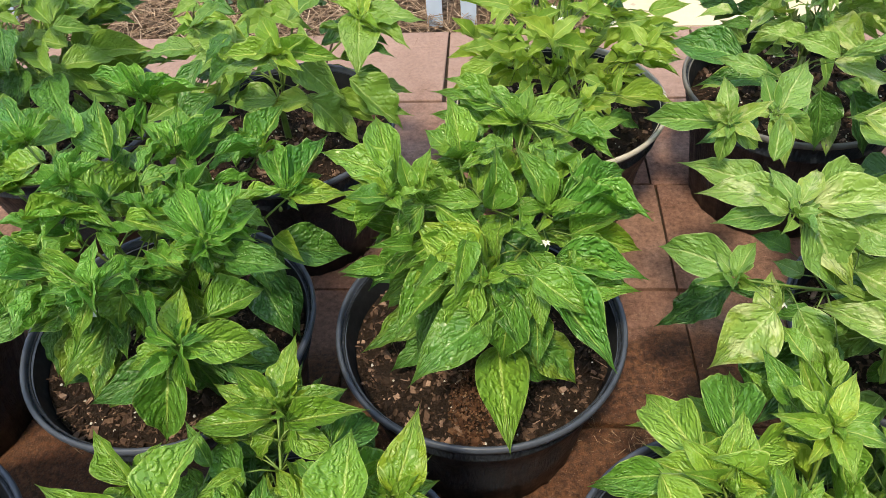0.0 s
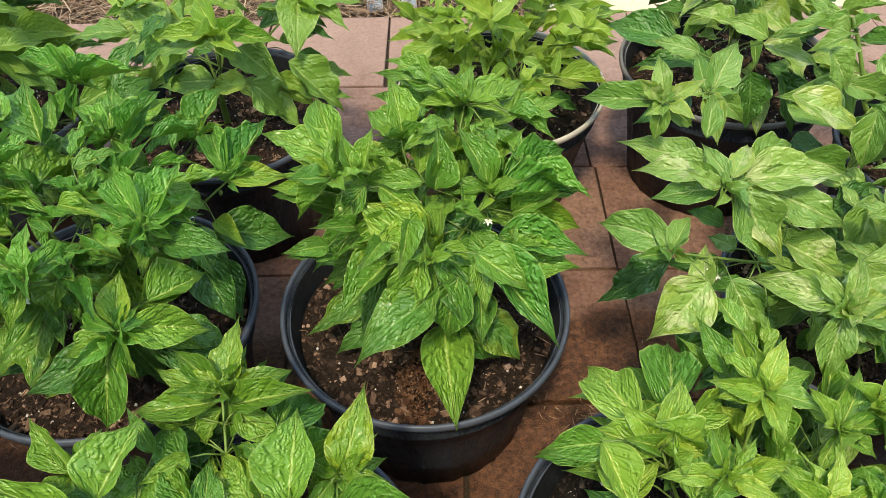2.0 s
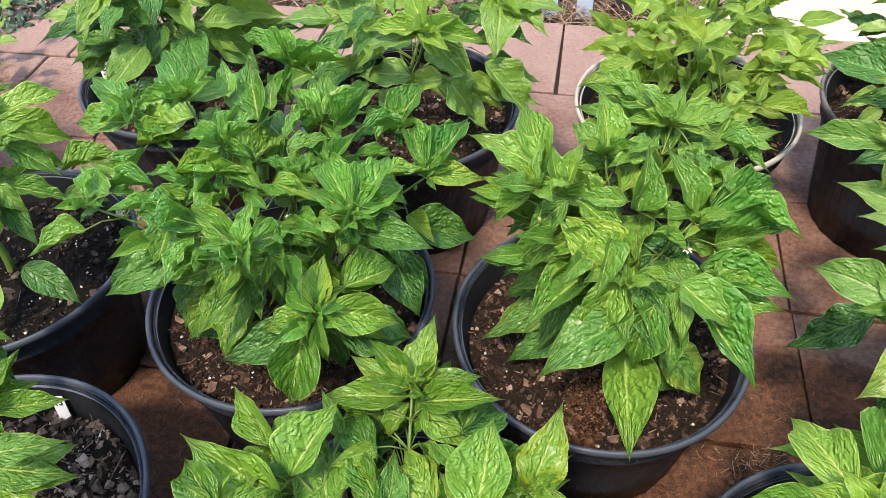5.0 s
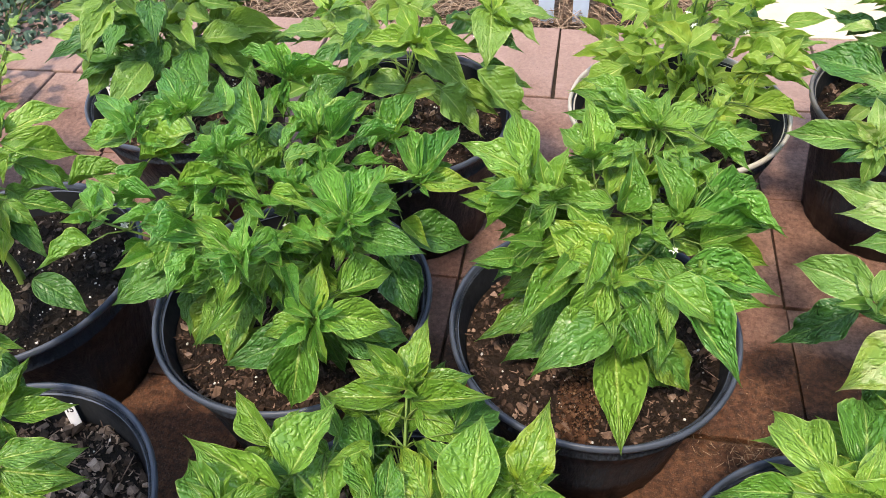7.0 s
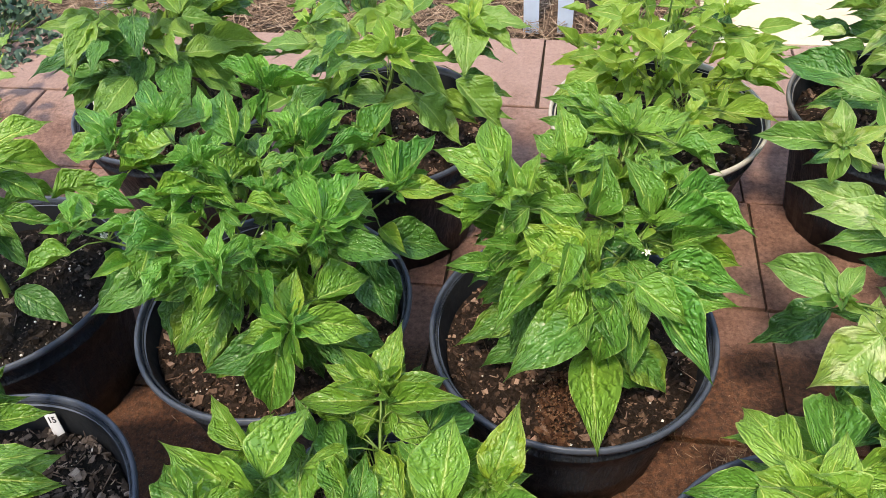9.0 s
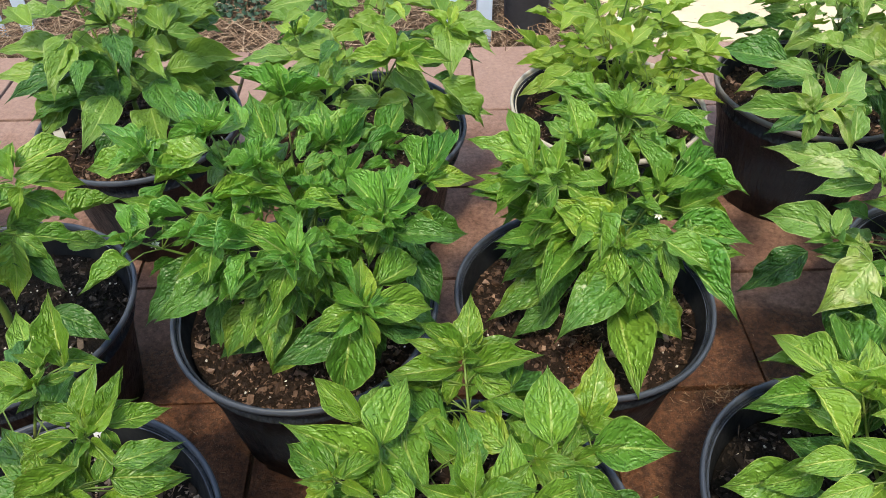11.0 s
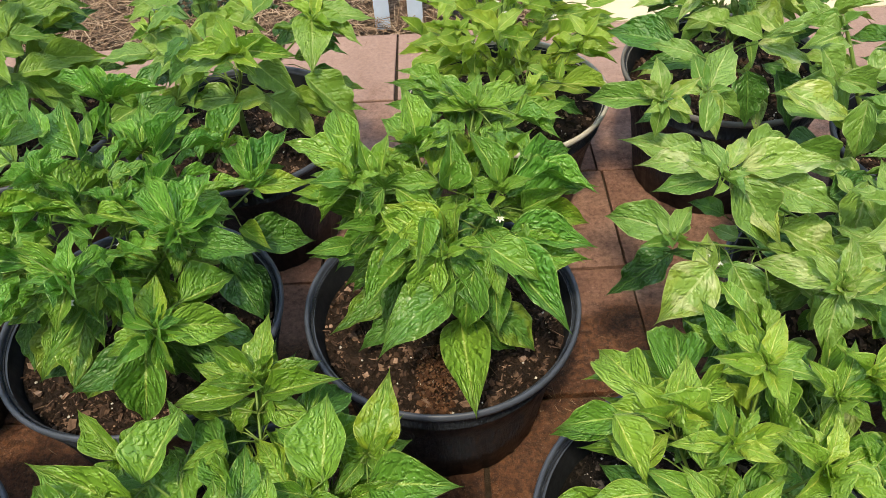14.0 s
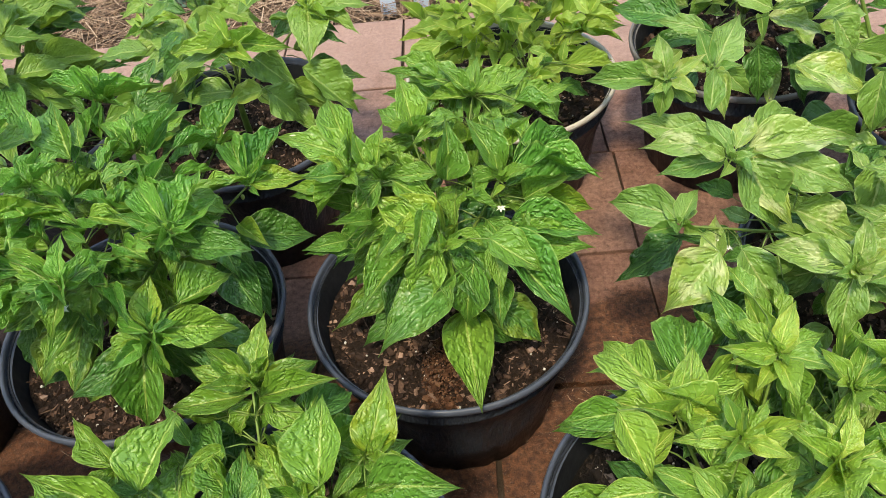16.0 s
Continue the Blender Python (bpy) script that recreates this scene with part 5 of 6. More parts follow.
# P5
blade(P5, -0.729, 0.793, 0.540, -0.670, 0.851, 0.480, .42, YOUNG)
blade(P5, -0.734, 0.814, 0.540, -0.676, 0.878, 0.540, .42, YOUNG)
blade(P5, -0.734, 0.801, 0.500, -0.679, 0.807, 0.450, .5, MATURE)
blade(P5, -0.731, 0.775, 0.450, -0.669, 0.801, 0.410, .42, MATURE)
blade(P5, -0.719, 0.714, 0.360, -0.645, 0.699, 0.315, .5, OLD)
blade(P5, -0.734, 0.804, 0.540, -0.742, 0.844, 0.560, .5, YOUNG)
blade(P5, -0.727, 0.784, 0.540, -0.757, 0.832, 0.550, .5, MATURE)
blade(P5, -0.727, 0.784, 0.530, -0.699, 0.814, 0.530, .5, YOUNG)
blade(P5, -0.749, 0.777, 0.460, -0.775, 0.763, 0.420, .6, MATURE)
blade(P5, -0.747, 0.753, 0.460, -0.759, 0.720, 0.380, .6, MATURE)
blade(P5, -0.744, 0.765, 0.460, -0.708, 0.758, 0.420, .5, MATURE)
blade(P5, -0.708, 0.629, 0.360, -0.750, 0.697, 0.380, .5, MATURE)
blade(P5, -0.728, 0.797, 0.520, -0.732, 0.765, 0.490, .5, MATURE)

# P6
blade(P6, -0.514, 0.424, 0.500, -0.462, 0.457, 0.480, .42, YOUNG)
blade(P6, -0.517, 0.426, 0.500, -0.502, 0.471, 0.530, .42, YOUNG)
blade(P6, -0.544, 0.435, 0.500, -0.526, 0.474, 0.540, .5, YOUNG)
blade(P6, -0.514, 0.419, 0.500, -0.501, 0.411, 0.470, .5, YOUNG)
blade(P6, -0.569, 0.486, 0.520, -0.589, 0.547, 0.570, .48, YOUNG)
blade(P6, -0.564, 0.482, 0.520, -0.542, 0.493, 0.510, .42, YOUNG)
blade(P6, -0.591, 0.456, 0.500, -0.570, 0.443, 0.470, .6, MATURE)
blade(P6, -0.502, 0.385, 0.460, -0.453, 0.432, 0.440, .5, YOUNG)
blade(P6, -0.506, 0.378, 0.460, -0.442, 0.403, 0.430, .48, YOUNG)
blade(P6, -0.523, 0.374, 0.460, -0.554, 0.410, 0.480, .5, YOUNG)
blade(P6, -0.517, 0.377, 0.470, -0.506, 0.411, 0.490, .5, YOUNG)
blade(P6, -0.556, 0.396, 0.480, -0.609, 0.420, 0.480, .45, MATURE)
blade(P6, -0.587, 0.479, 0.530, -0.610, 0.479, 0.550, .5, YOUNG)
blade(P6, -0.589, 0.475, 0.530, -0.572, 0.492, 0.550, .45, YOUNG)
blade(P6, -0.549, 0.375, 0.470, -0.602, 0.364, 0.460, .5, MATURE)
blade(P6, -0.587, 0.456, 0.510, -0.610, 0.442, 0.500, .5, YOUNG)
blade(P6, -0.542, 0.438, 0.500, -0.585, 0.441, 0.500, .45, MATURE)
blade(P6, -0.504, 0.379, 0.450, -0.482, 0.376, 0.420, .5, MATURE)
blade(P6, -0.565, 0.410, 0.460, -0.530, 0.393, 0.440, .6, OLD)
blade(P6, -0.624, 0.538, 0.440, -0.589, 0.516, 0.400, .6, OLD)
blade(P6, -0.530, 0.409, 0.490, -0.538, 0.374, 0.450, .45, YOUNG)
blade(P6, -0.582, 0.412, 0.480, -0.600, 0.391, 0.460, .5, MATURE)
blade(P6, -0.587, 0.502, 0.510, -0.533, 0.498, 0.510, .38, YOUNG)
blade(P6, -0.510, 0.437, 0.510, -0.501, 0.475, 0.530, .38, YOUNG)
blade(P6, -0.494, 0.378, 0.500, -0.438, 0.414, 0.480, .45, YOUNG)
blade(P6, -0.506, 0.382, 0.470, -0.440, 0.401, 0.440, .5, MATURE)
blade(P6, -0.527, 0.377, 0.500, -0.590, 0.361, 0.480, .36, YOUNG)
blade(P6, -0.543, 0.411, 0.500, -0.595, 0.399, 0.480, .42, YOUNG)

# P3
blade(P3, 0.089, 1.209, 0.440, 0.027, 1.192, 0.400, .55, MATURE)
blade(P3, 0.179, 1.180, 0.500, 0.125, 1.193, 0.530, .42, YOUNG)
blade(P3, 0.179, 1.180, 0.500, 0.228, 1.214, 0.520, .42, YOUNG)
blade(P3, 0.185, 1.189, 0.490, 0.243, 1.199, 0.470, .42, YOUNG)
blade(P3, 0.176, 1.188, 0.490, 0.140, 1.179, 0.470, .42, YOUNG)
blade(P3, 0.115, 1.191, 0.550, 0.056, 1.188, 0.560, .4, YOUNG)
blade(P3, 0.119, 1.191, 0.550, 0.147, 1.206, 0.570, .4, YOUNG)
blade(P3, 0.115, 1.182, 0.550, 0.092, 1.167, 0.520, .4, YOUNG)
blade(P3, 0.293, 1.202, 0.380, 0.392, 1.226, 0.345, .38, MATURE)
blade(P3, 0.293, 1.202, 0.380, 0.245, 1.210, 0.350, .4, MATURE)
blade(P3, 0.287, 1.195, 0.390, 0.296, 1.216, 0.420, .42, YOUNG)
blade(P3, 0.332, 1.219, 0.460, 0.304, 1.244, 0.490, .45, YOUNG)
blade(P3, 0.332, 1.219, 0.460, 0.383, 1.204, 0.450, .42, YOUNG)
blade(P3, 0.334, 1.223, 0.460, 0.357, 1.237, 0.490, .42, YOUNG)
blade(P3, 0.327, 1.211, 0.460, 0.300, 1.218, 0.450, .42, YOUNG)
blade(P3, 0.256, 1.217, 0.340, 0.280, 1.199, 0.270, .4, OLD)
blade(P3, 0.282, 1.202, 0.340, 0.340, 1.233, 0.290, .4, OLD)
blade(P3, 0.206, 1.179, 0.420, 0.173, 1.159, 0.400, .42, YOUNG)
blade(P3, 0.231, 1.181, 0.430, 0.269, 1.181, 0.410, .42, YOUNG)
blade(P3, 0.210, 1.181, 0.460, 0.199, 1.215, 0.490, .42, YOUNG)
blade(P3, 0.114, 1.194, 0.470, 0.077, 1.211, 0.480, .4, YOUNG)
blade(P3, 0.114, 1.194, 0.470, 0.148, 1.196, 0.480, .4, YOUNG)
blade(P3, 0.152, 1.195, 0.520, 0.193, 1.212, 0.530, .4, YOUNG)
blade(P3, 0.235, 1.213, 0.530, 0.266, 1.229, 0.550, .4, YOUNG)
blade(P3, 0.234, 1.205, 0.530, 0.280, 1.216, 0.510, .4, YOUNG)
blade(P3, 0.234, 1.205, 0.530, 0.200, 1.211, 0.540, .4, YOUNG)

# RR
RR.grow(Vector((0.885, 1.150, 0.200)), Vector((0.755, 1.090, 0.399)), 0.0048, 0.0042)
RR.grow(Vector((0.755, 1.090, 0.399)), Vector((0.830, 1.120, 0.416)), 0.0042, 0.0032)
RR.grow(Vector((0.755, 1.090, 0.399)), Vector((0.705, 1.120, 0.524)), 0.0038, 0.0028)
blade(RR, 0.737, 1.060, 0.364, 0.600, 1.040, 0.446, 0.80, MATURE)
blade(RR, 0.780, 1.040, 0.410, 0.703, 0.980, 0.356, 0.70, MATURE)
blade(RR, 0.708, 1.080, 0.435, 0.763, 1.040, 0.431, 0.50, MATURE)
blade(RR, 0.731, 1.100, 0.299, 0.658, 1.080, 0.295, 0.85, OLD)
blade(RR, 0.703, 1.100, 0.502, 0.623, 1.060, 0.508, 0.62, MATURE)
blade(RR, 0.770, 1.100, 0.427, 0.852, 1.120, 0.460, 0.72, MATURE)
blade(RR, 0.800, 1.060, 0.348, 0.846, 1.000, 0.347, 0.60, MATURE)
blade(RR, 0.709, 1.120, 0.501, 0.637, 1.100, 0.527, 0.50, YOUNG)
blade(RR, 0.710, 1.120, 0.510, 0.730, 1.100, 0.541, 0.50, YOUNG)
blade(RR, 0.557, 0.938, 0.520, 0.658, 0.923, 0.470, .5, MATURE)
blade(RR, 0.655, 0.900, 0.520, 0.653, 0.879, 0.440, .5, MATURE)
blade(RR, 0.645, 1.043, 0.520, 0.688, 1.038, 0.460, .65, MATURE)
blade(RR, 0.659, 1.034, 0.550, 0.621, 1.042, 0.520, .45, MATURE)
blade(RR, 0.684, 1.129, 0.520, 0.592, 1.113, 0.500, .28, MATURE)
blade(RR, 0.564, 0.884, 0.460, 0.647, 0.897, 0.420, .5, MATURE)
blade(RR, 0.605, 0.825, 0.420, 0.683, 0.861, 0.420, .55, OLD)
blade(RR, 0.637, 0.958, 0.520, 0.715, 0.987, 0.480, .35, MATURE)

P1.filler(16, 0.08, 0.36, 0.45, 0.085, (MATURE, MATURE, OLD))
P1.filler(30, 0.11, 0.38, 0.45, 0.085, (MATURE, MATURE, YOUNG), (-0.6, 0.3), 1.05, (0.03, 0.03))
P1.filler(16, 0.09, 0.42, 0.48, 0.065, (YOUNG, MATURE, MATURE), (-0.4, 0.5), 0.9, (0.06, 0.11))
P1.filler(22, 0.08, 0.43, 0.51, 0.066, (YOUNG, MATURE, MATURE), (-0.3, 0.5), 0.95, (0.08, 0.15))
P1.filler(30, 0.13, 0.40, 0.48, 0.062, (YOUNG, MATURE, MATURE), (-0.4, 0.6), 0.85)
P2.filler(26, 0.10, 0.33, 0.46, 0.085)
P2.filler(60, 0.17, 0.43, 0.54, 0.056, (CRINKLED, CRINKLED, MATURE), (-0.4, 0.7), 0.9)
P2.filler(44, 0.13, 0.43, 0.52, 0.055, (CRINKLED, CRINKLED, MATURE), (-0.4, 0.6), 0.9, (-0.02, -0.03))
F1.filler(18, 0.06, 0.33, 0.41, 0.06, (YOUNG, MATURE), (-0.5, 0.3), 0.9, (0.0, 0.12))
F1.filler(34, 0.14, 0.30, 0.40, 0.08)
F1.filler(34, 0.15, 0.33, 0.41, 0.055, (YOUNG, MATURE), (-0.2, 0.8), 0.85)
P4.filler(30, 0.12, 0.30, 0.40, 0.080, (MATURE, MATURE, OLD), shift=(0.05, 0.02))
P4.filler(64, 0.19, 0.36, 0.45, 0.060, (YOUNG, YOUNG, MATURE), (-0.3, 0.8), 0.95, (0.09, 0.02))
R1.filler(20, 0.17, 0.28, 0.38, 0.095)
R1.filler(26, 0.13, 0.30, 0.40, 0.095, (MATURE, OLD, MATURE), (-0.5, 0.3), 1.05, (-0.10, -0.12))
R1.filler(24, 0.13, 0.40, 0.48, 0.070, (PALE, YOUNG), (-0.4, 0.6), 0.95, (-0.04, -0.14))
R1.filler(12, 0.09, 0.33, 0.42, 0.070, (PALE, MATURE, OLD), (-0.5, 0.3), 0.95, (-0.19, -0.09))
R1.filler(34, 0.17, 0.38, 0.50, 0.072, (MATURE, PALE), (-0.5, 0.4), 0.95, (0.06, 0.0))
P9.filler(26, 0.16, 0.30, 0.44, 0.075, (MATURE, MATURE, OLD))
P9.filler(26, 0.16, 0.38, 0.50, 0.075, (YOUNG, YOUNG, MATURE), (-0.4, 0.6), 0.9)
P9.filler(36, 0.17, 0.40, 0.54, 0.065, (YOUNG, MATURE), (-0.3, 0.6), 0.8)
P9.filler(30, 0.16, 0.30, 0.40, 0.075, (MATURE, MATURE, OLD), (-0.3, 0.4), 0.9)
P3.filler(26, 0.10, 0.30, 0.37, 0.065, (YOUNG, MATURE), (-0.4, 0.5), 0.85, (0.0, -0.09))
P8.filler(46, 0.17, 0.32, 0.50, 0.09, (MATURE, MATURE, OLD))
P8.filler(20, 0.12, 0.44, 0.56, 0.06, (YOUNG, MATURE), (-0.3, 0.7), 0.85)
P7.filler(34, 0.16, 0.32, 0.52, 0.10, bare=(-0.83, 1.38))
P7.filler(26, 0.11, 0.33, 0.46, 0.11, (MATURE, MATURE, OLD), (-0.4, 0.3), 1.05, (0.05, -0.05), bare=(-0.85, 1.34))
P7.filler(30, 0.17, 0.44, 0.58, 0.065, (YOUNG, MATURE), (-0.3, 0.7), 0.85, bare=(-0.83, 1.38))
P5.filler(14, 0.14, 0.32, 0.48, 0.08)
P6.filler(16, 0.14, 0.32, 0.46, 0.07)
P3.filler(60, 0.15, 0.30, 0.40, 0.075, (YOUNG, MATURE), (-0.2, 0.6), 0.85)
P3.filler(72, 0.17, 0.35, 0.46, 0.055, (YOUNG, YOUNG, MATURE), (-0.1, 1.0), 0.85)
RR.filler(14, 0.16, 0.34, 0.5, 0.11)
LL.filler(16, 0.16, 0.32, 0.48, 0.08)
RF.filler(20, 0.16, 0.3, 0.42, 0.08)
for _p in (P1, P2, F1, P4, R1, P5, P6, P3, P8, P7, P9, RR, LL, RF):
    _p.finish()


# ---- plant labels ----
def ink_text(body, size):
    """Flat lettering as a mesh, centred, standing upright and facing -y."""
    c = bpy.data.curves.new("writing", "FONT")
    c.body, c.size, c.align_x, c.align_y = body, size, "CENTER", "CENTER"
    c.extrude, c.offset = 0.0002, 0.0003
    ob = bpy.data.objects.new("writing", c)
    me = bpy.data.meshes.new_from_object(ob)
    bpy.data.objects.remove(ob)
    me.transform(Matrix.Rotation(math.pi / 2, 4, "X"))
    me.materials.clear()
    me.materials.append(INK)
    return me


def plant_tag(x, y, z, turn, tilt, bars, top=0.095, lean=0.0, number=""):
    tag = tagged(new("plant_tag"), "small white plastic plant label with dark handwriting, stuck in the soil", "plant label")
    bm = bmesh.new()
    box(bm, 0, 0, top / 2 - 0.005, 0.019, 0.0012, top + 0.01, bevel=0.0004)
    strip = part("blade", bm, TAG_WHITE, tag)
    for k in range(bars):
        bm = bmesh.new()
        box(bm, 0, -0.0012, top - 0.007 - 0.008 * k, 0.012 - 0.003 * (k % 2), 0.0006, 0.0028)
        part("writing", bm, INK, strip)
    if number:
        part("writing", ink_text(number, 0.014), None, strip).location = (0, -0.0010, top - 0.010)
    tag.matrix_world = pose(x, y, z, tilt, lean, turn)


plant_tag(-0.634, 0.570, 0.186, 4, -19, 0, 0.064, -12, "15")
plant_tag(-0.946, 1.325, 0.192, 35, -12, 3, 0.082)
plant_tag(-0.492, 1.318, 0.172, 50, -8, 1)


# ---- behind the paving ----
def straw_bed():
    r = random.Random(5)
    verts, faces = [], []
    for _ in range(9000):
        x, y = r.uniform(-2.3, 0.42), 2.12 + abs(r.gauss(0, 0.55))
        L = r.uniform(0.02, 0.085)
        a = r.uniform(0, 6.28)
        d = Vector((math.cos(a), math.sin(a), r.uniform(-0.25, 0.25))) * L
        s = Vector((-math.sin(a), math.cos(a), 0)) * r.uniform(0.0007, 0.0017)
        c = Vector((x, y, -0.045 + r.uniform(0, 0.055)))
        n = len(verts)
        mid = Vector((0, 0, r.uniform(-0.006, 0.010)))
        for p in (c - d - s, c - d + s, c + mid + s + Vector((0, 0, 0.001)), c + mid - s, c + d + s, c + d - s):
            verts.append(tuple(p))
        faces += [(n, n + 1, n + 2, n + 3), (n + 3, n + 2, n + 4, n + 5)]
    tagged(new("straw_mulch", raw_mesh("straw_mulch", verts, faces, STRAW)), "dry brown straw mulch over the garden bed", "straw mulch", kind="stuff")


straw_bed()


def paver_litter():
    r = random.Random(9)
    verts, faces = [], []
    spots = [(0.33, 0.79, 0.10, 0.025, 260), (0.30, 0.88, 0.10, 0.05, 25), (0.40, 1.0, 0.15, 0.2, 16), (0.2, 0.60, 0.12, 0.10, 30), (-0.6, 0.8, 0.1, 0.15, 12), (0.0, 1.9, 0.8, 0.15, 60)]
    for sx, sy, dx, dy, n_ in spots:
        for _ in range(int(n_ * 0.8)):
            c = Vector((r.gauss(sx, dx * 0.6), r.gauss(sy, dy * 0.6), 0.004))
            L, a = r.uniform(0.003, 0.026), r.uniform(0, 6.28)
            chip_cloud(verts, faces, c, (L, 0.0009, 0.0008), r)
    tagged(new("dry_litter", raw_mesh("dry_litter", verts, faces, STRAW)), "dry grass and leaf crumbs on the pavers", "plant litter", kind="stuff")


paver_litter()


def stake_frame(x, y, turn, h):
    """Pale blue angle-section legs of a plant stand."""
    ob = tagged(new("plant_stand"), "pale blue painted metal stand legs in the straw bed", "plant stand")
    for dx in (0.0, 0.100):
        bm = bmesh.new()
        box(bm, dx, 0, h / 2 - 0.04, 0.046, 0.005, h, bevel=0.0015)
        box(bm, dx - 0.021, 0.018, h / 2 - 0.04, 0.004, 0.032, h, bevel=0.001)
        part("leg", bm, BLUE_METAL, ob)
    for z in (0.30, h - 0.06):
        bm = bmesh.new()
        box(bm, 0.0475, 0.004, z, 0.10, 0.004, 0.03, bevel=0.001)
        part("crossbar", bm, BLUE_METAL, ob)
    ob.matrix_world = pose(x, y, 0, 0, 0, turn)


stake_frame(-0.094, 2.20, 2, 0.75)
stake_frame(-1.555, 2.31, -6, 0.75)


def speckled_metal():
    m, t, p = material("speckled_grey_enamel")
    c = coords(t)
    vor = t.nodes.new("ShaderNodeTexVoronoi")
    vor.inputs["Scale"].default_value = 70.0
    vor.inputs["Randomness"].default_value = 0.35
    t.links.new(c, vor.inputs["Vector"])
    dots = smooth(t, vor.outputs["Distance"], 0.26, 0.20)
    t.links.new(mix(t, dots, (0.46, 0.50, 0.57), (0.10, 0.12, 0.16)), p.inputs["Base Color"])
    p.inputs["Roughness"].default_value = 0.35
    return m


def back_bucket(x, y):
    ob = tagged(new("black_bucket"), "tall slate-black plastic tub standing behind the paving", "tub")
    body, rings = lathe([(0.052, 0.0), (0.062, 0.006), (0.067, 0.025), (0.078, 0.30), (0.083, 0.305), (0.084, 0.32), (0.079, 0.322), (0.075, 0.30), (0.060, 0.03)], 48)
    body.faces.new(rings[0][::-1])
    body.faces.new(rings[-1])
    part("body", body, plastic_material("slate_tub_plastic", (0.040, 0.044, 0.054), 0.45, (0.09, 0.095, 0.10)), ob)
    ob.matrix_world = pose(x, y, -0.05)
    pail = tagged(new("speckled_pail"), "round pale grey pail with dark specks behind the slate tub", "pail")
    b2, rr = lathe([(0.070, 0.0), (0.082, 0.006), (0.090, 0.03), (0.098, 0.22), (0.103, 0.225), (0.103, 0.232), (0.096, 0.228), (0.077, 0.01)], 40)
    b2.faces.new(rr[0][::-1])
    b2.faces.new(rr[-1])
    part("body", b2, speckled_metal(), pail)
    pail.matrix_world = pose(x + 0.105, y + 0.24, -0.05)


back_bucket(0.142, 2.275)


def shrub(x, y, rx, ry, h, n, size, mat, label, seed, name="shrub"):
    """A low bush: twigs and many small leaves with gaps between."""
    r = random.Random(seed)
    ob = tagged(new(name), label, "shrub")
    bm = bmesh.new()
    verts, faces = [], []
    for _ in range(16):
        a = r.uniform(0, 6.28)
        e = Vector((rx * math.cos(a) * r.uniform(0.3, 1), ry * math.sin(a) * r.uniform(0.3, 1), h * r.uniform(0.5, 1)))
        tube(bm, [Vector((0, 0, 0)), e * 0.5 + Vector((0, 0, 0.02)), e], [0.004, 0.003, 0.0015], 5)
    part("twigs", bm, STEM, ob)
    for _ in range(n):
        a, q = r.uniform(0, 6.28), math.sqrt(r.random())
        z = h * (1 - 0.75 * q * q) * r.uniform(0.45, 1.05)
        c = Vector((rx * q * math.cos(a), ry * q * math.sin(a), z))
        if noise.noise(c * 14) < -0.28:
            continue
        d = Vector((r.uniform(-1, 1), r.uniform(-1, 1), r.uniform(-0.2, 0.9))).normalized() * size * r.uniform(0.7, 1.3)
        s = d.orthogonal().normalized() * size * 0.30
        k = len(verts)
        verts += [tuple(c), tuple(c + d * 0.5 + s), tuple(c + d), tuple(c + d * 0.5 - s), tuple(c + d * 0.5 + Vector((0, 0, size * 0.08)))]
        faces += [(k, k + 1, k + 4), (k + 1, k + 2, k + 4), (k + 2, k + 3, k + 4), (k + 3, k, k + 4)]
    tagged(part("foliage", raw_mesh("foliage", verts, faces, mat), None, ob), kind="stuff")
    ob.matrix_world = pose(x, y, -0.05)


shrub(-0.66, 2.52, 0.26, 0.24, 0.22, 2600, 0.022, SHRUB, "low dark blue-green small-leaved shrub in the mulch", 3)
shrub(-1.75, 2.0, 0.22, 0.22, 0.16, 900, 0.03, SHRUB, "dark low ground-cover shrub at the patio edge", 4)


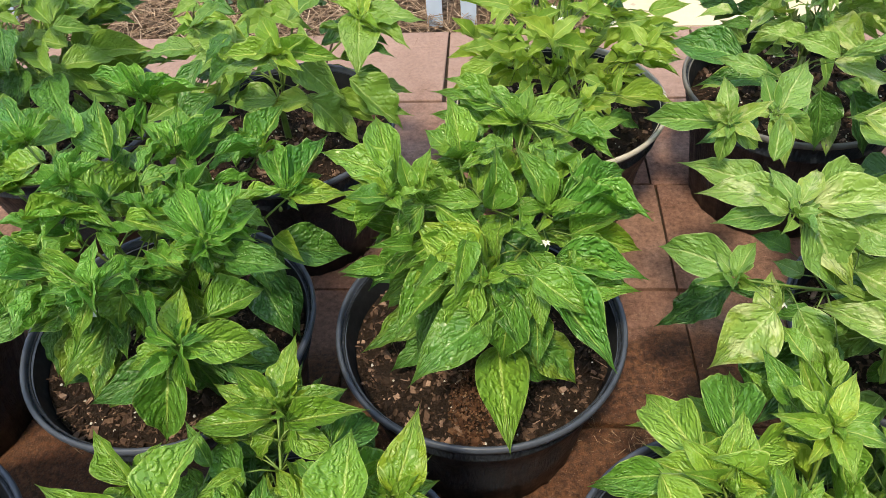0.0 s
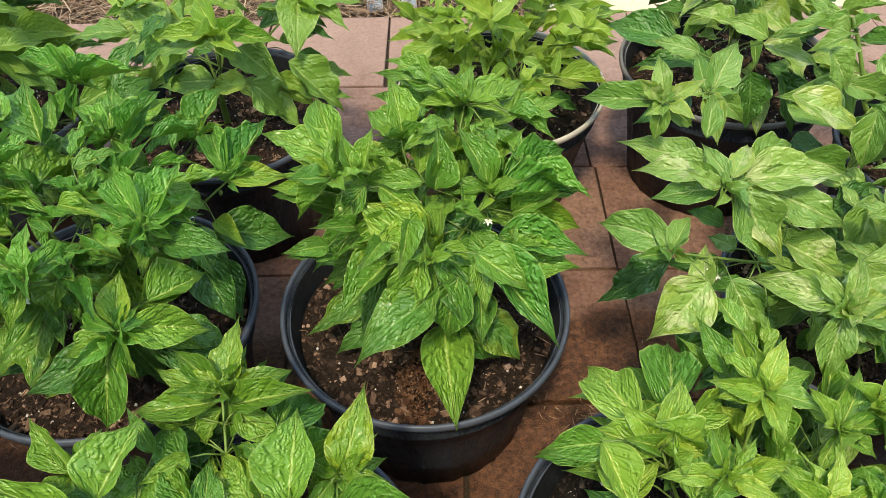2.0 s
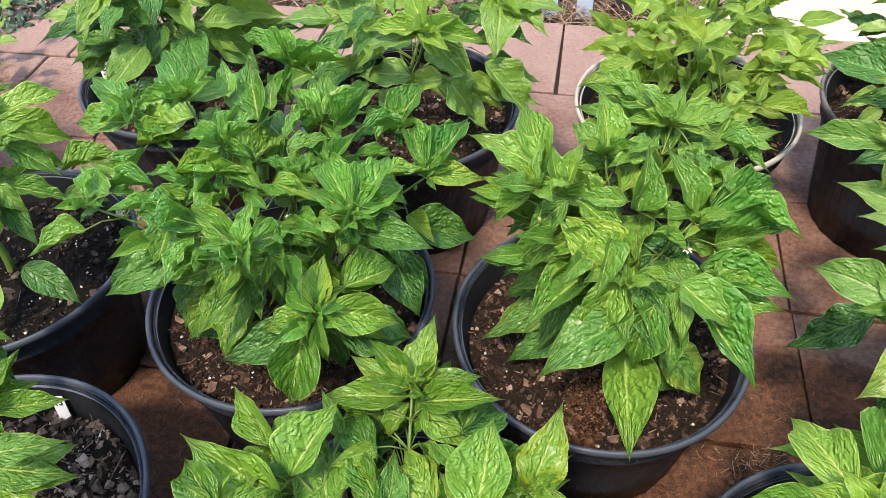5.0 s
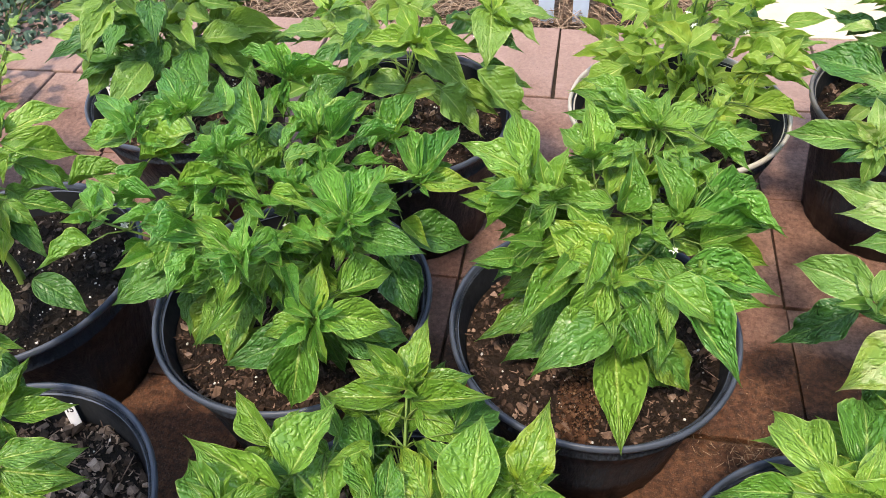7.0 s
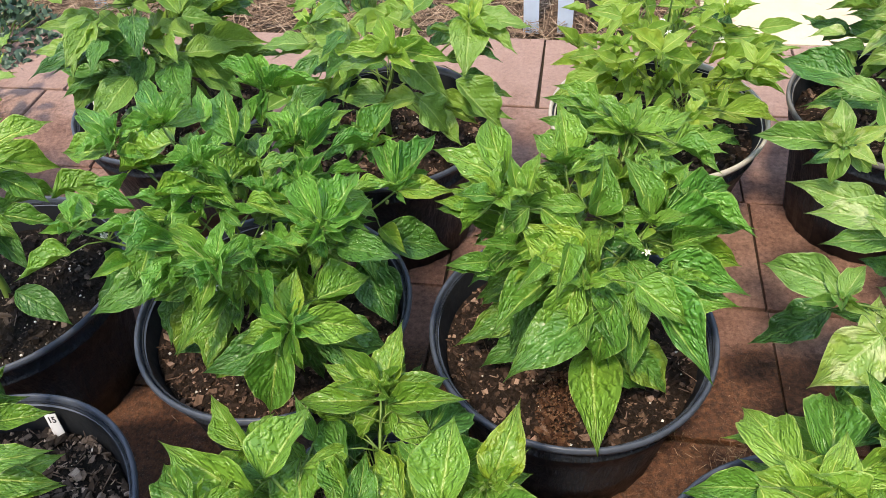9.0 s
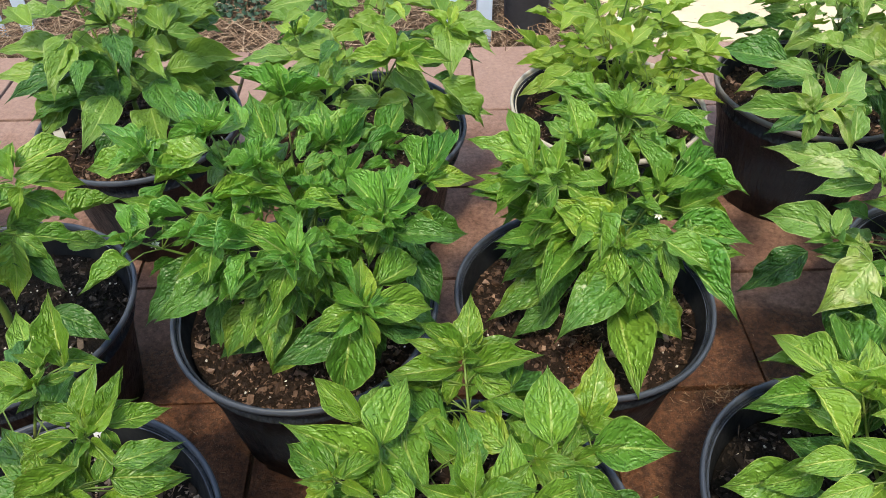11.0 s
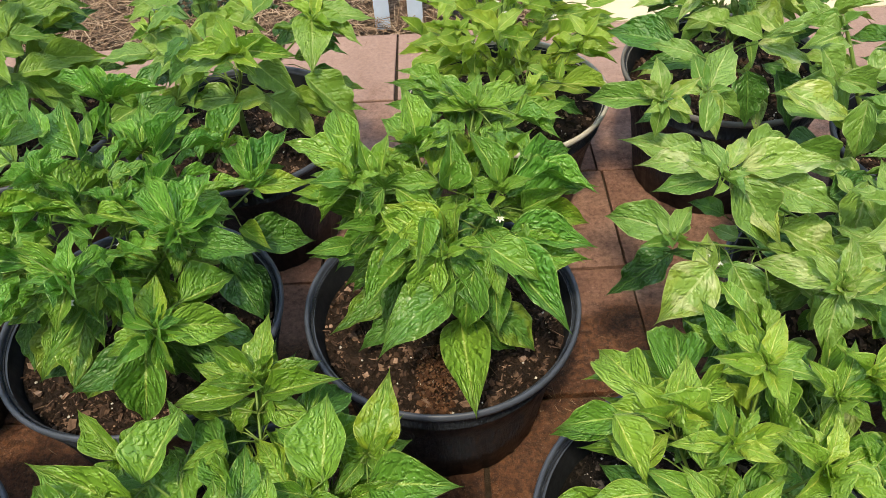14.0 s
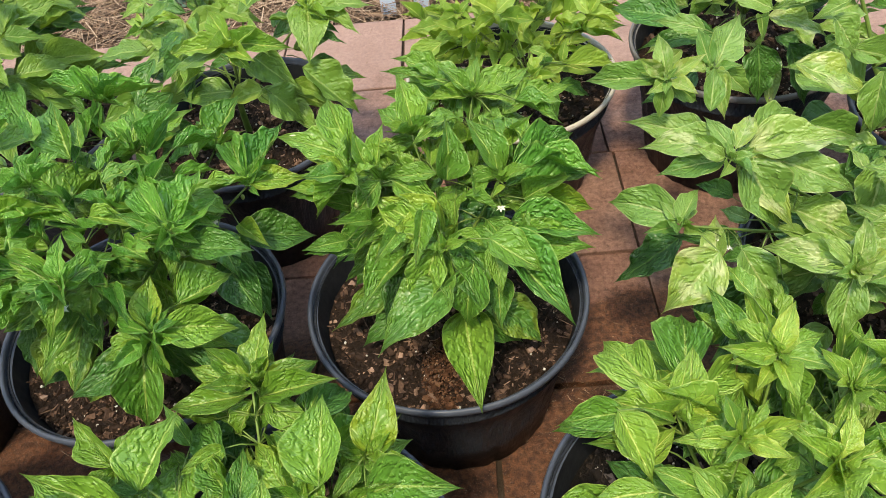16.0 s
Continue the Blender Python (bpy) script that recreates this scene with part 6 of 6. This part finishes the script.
def herb(x, y, h, n, size, label, seed):
    """A loose weed: thin stalks from one root, each with leaves up its length."""
    r = random.Random(seed)
    ob = tagged(new("herb"), label, "herb")
    bm = bmesh.new()
    for k in range(n):
        a, lean = 2.399 * k + r.uniform(-0.3, 0.3), r.uniform(0.25, 0.75)
        end = Vector((math.cos(a) * lean, math.sin(a) * lean, 1.0)) * h * r.uniform(0.6, 1.0)
        tube(bm, [Vector((0, 0, 0)), end * 0.55 + Vector((0, 0, 0.02)), end], [0.003, 0.0022, 0.0012], 5)
        for q in range(4):
            base = end * (0.55 + 0.15 * q)
            b = a + 2.2 * q
            axis = Vector((math.cos(b), math.sin(b), r.uniform(-0.2, 0.5))).normalized()
            up = Vector((0, -0.3, 1)) - axis * axis.dot(Vector((0, -0.3, 1)))
            up.normalize()
            m = Matrix((axis.cross(up), axis, up)).transposed().to_4x4()
            m.translation = base
            L = size * r.uniform(0.6, 1.1)
            part("leaf", r.choice(LEAVES[SMOOTH if q else THIN_SUNLIT]), None, ob).matrix_basis = m @ Matrix.Diagonal((L * 0.6, L, L * 0.8, 1))
    part("stalks", bm, STEM, ob)
    ob.matrix_world = pose(x, y, -0.04)


herb(-0.98, 2.62, 0.16, 6, 0.07, "small herb with rounded grey-green leaves in the mulch", 6)
herb(-1.55, 1.62, 0.26, 6, 0.065, "light green weedy herb at the patio edge", 8)


# ---- pavers ----
def paver_mesh(w, l, seed):
    r = random.Random(seed)
    bm = bmesh.new()
    box(bm, 0, 0, -0.02, w, l, 0.04)
    top = [e for e in bm.edges if all(v.co.z > -0.01 for v in e.verts)]
    bmesh.ops.bevel(bm, geom=top, offset=0.0022, segments=2, profile=0.6, affect="EDGES")
    for v in bm.verts:
        v.co.z += 0.0012 * r.uniform(-1, 1)
        v.co.x += 0.0010 * r.uniform(-1, 1)
    return mesh_of("paver", bm, PAVER, False)


def lay_pavers():
    patio = tagged(new("patio_paving"), "square red clay pavers with dark open joints", "paving", kind="structure")
    bm = bmesh.new()
    box(bm, 0, 0.53, -0.030, 5.6, 3.1, 0.036)
    part("bedding_sand", bm, EARTH, patio, "brown earth in the paver joints")
    meshes = {}
    r = random.Random(21)
    rows = [(-1.06, 0.31, 0.125), (-0.75, 0.31, 0.125), (-0.44, 0.31, 0.125), (-0.13, 0.31, 0.125), (0.18, 0.325, 0.125), (0.505, 0.308, 0.125), (0.813, 0.300, 0.125), (1.113, 0.308, 0.125), (1.421, 0.335, 0.115), (1.756, 0.345, -0.045)]
    for k, (y0, depth, start) in enumerate(rows):
        pitch = 0.333 if k == len(rows) - 1 else 0.31
        key = (pitch, depth)
        if key not in meshes:
            meshes[key] = [paver_mesh(pitch - 0.0065, depth - 0.0060, 7 * k + q) for q in range(3)]
        for i in range(-9, 9):
            x0 = start + i * pitch
            ob = part("paver", r.choice(meshes[key]), None, patio)
            ob.matrix_basis = pose(x0 + pitch / 2 + r.uniform(-0.002, 0.002), y0 + depth / 2 + r.uniform(-0.002, 0.002), r.uniform(-0.004, 0.002), r.uniform(-0.5, 0.5), r.uniform(-0.5, 0.5), r.uniform(-0.5, 0.5))


lay_pavers()
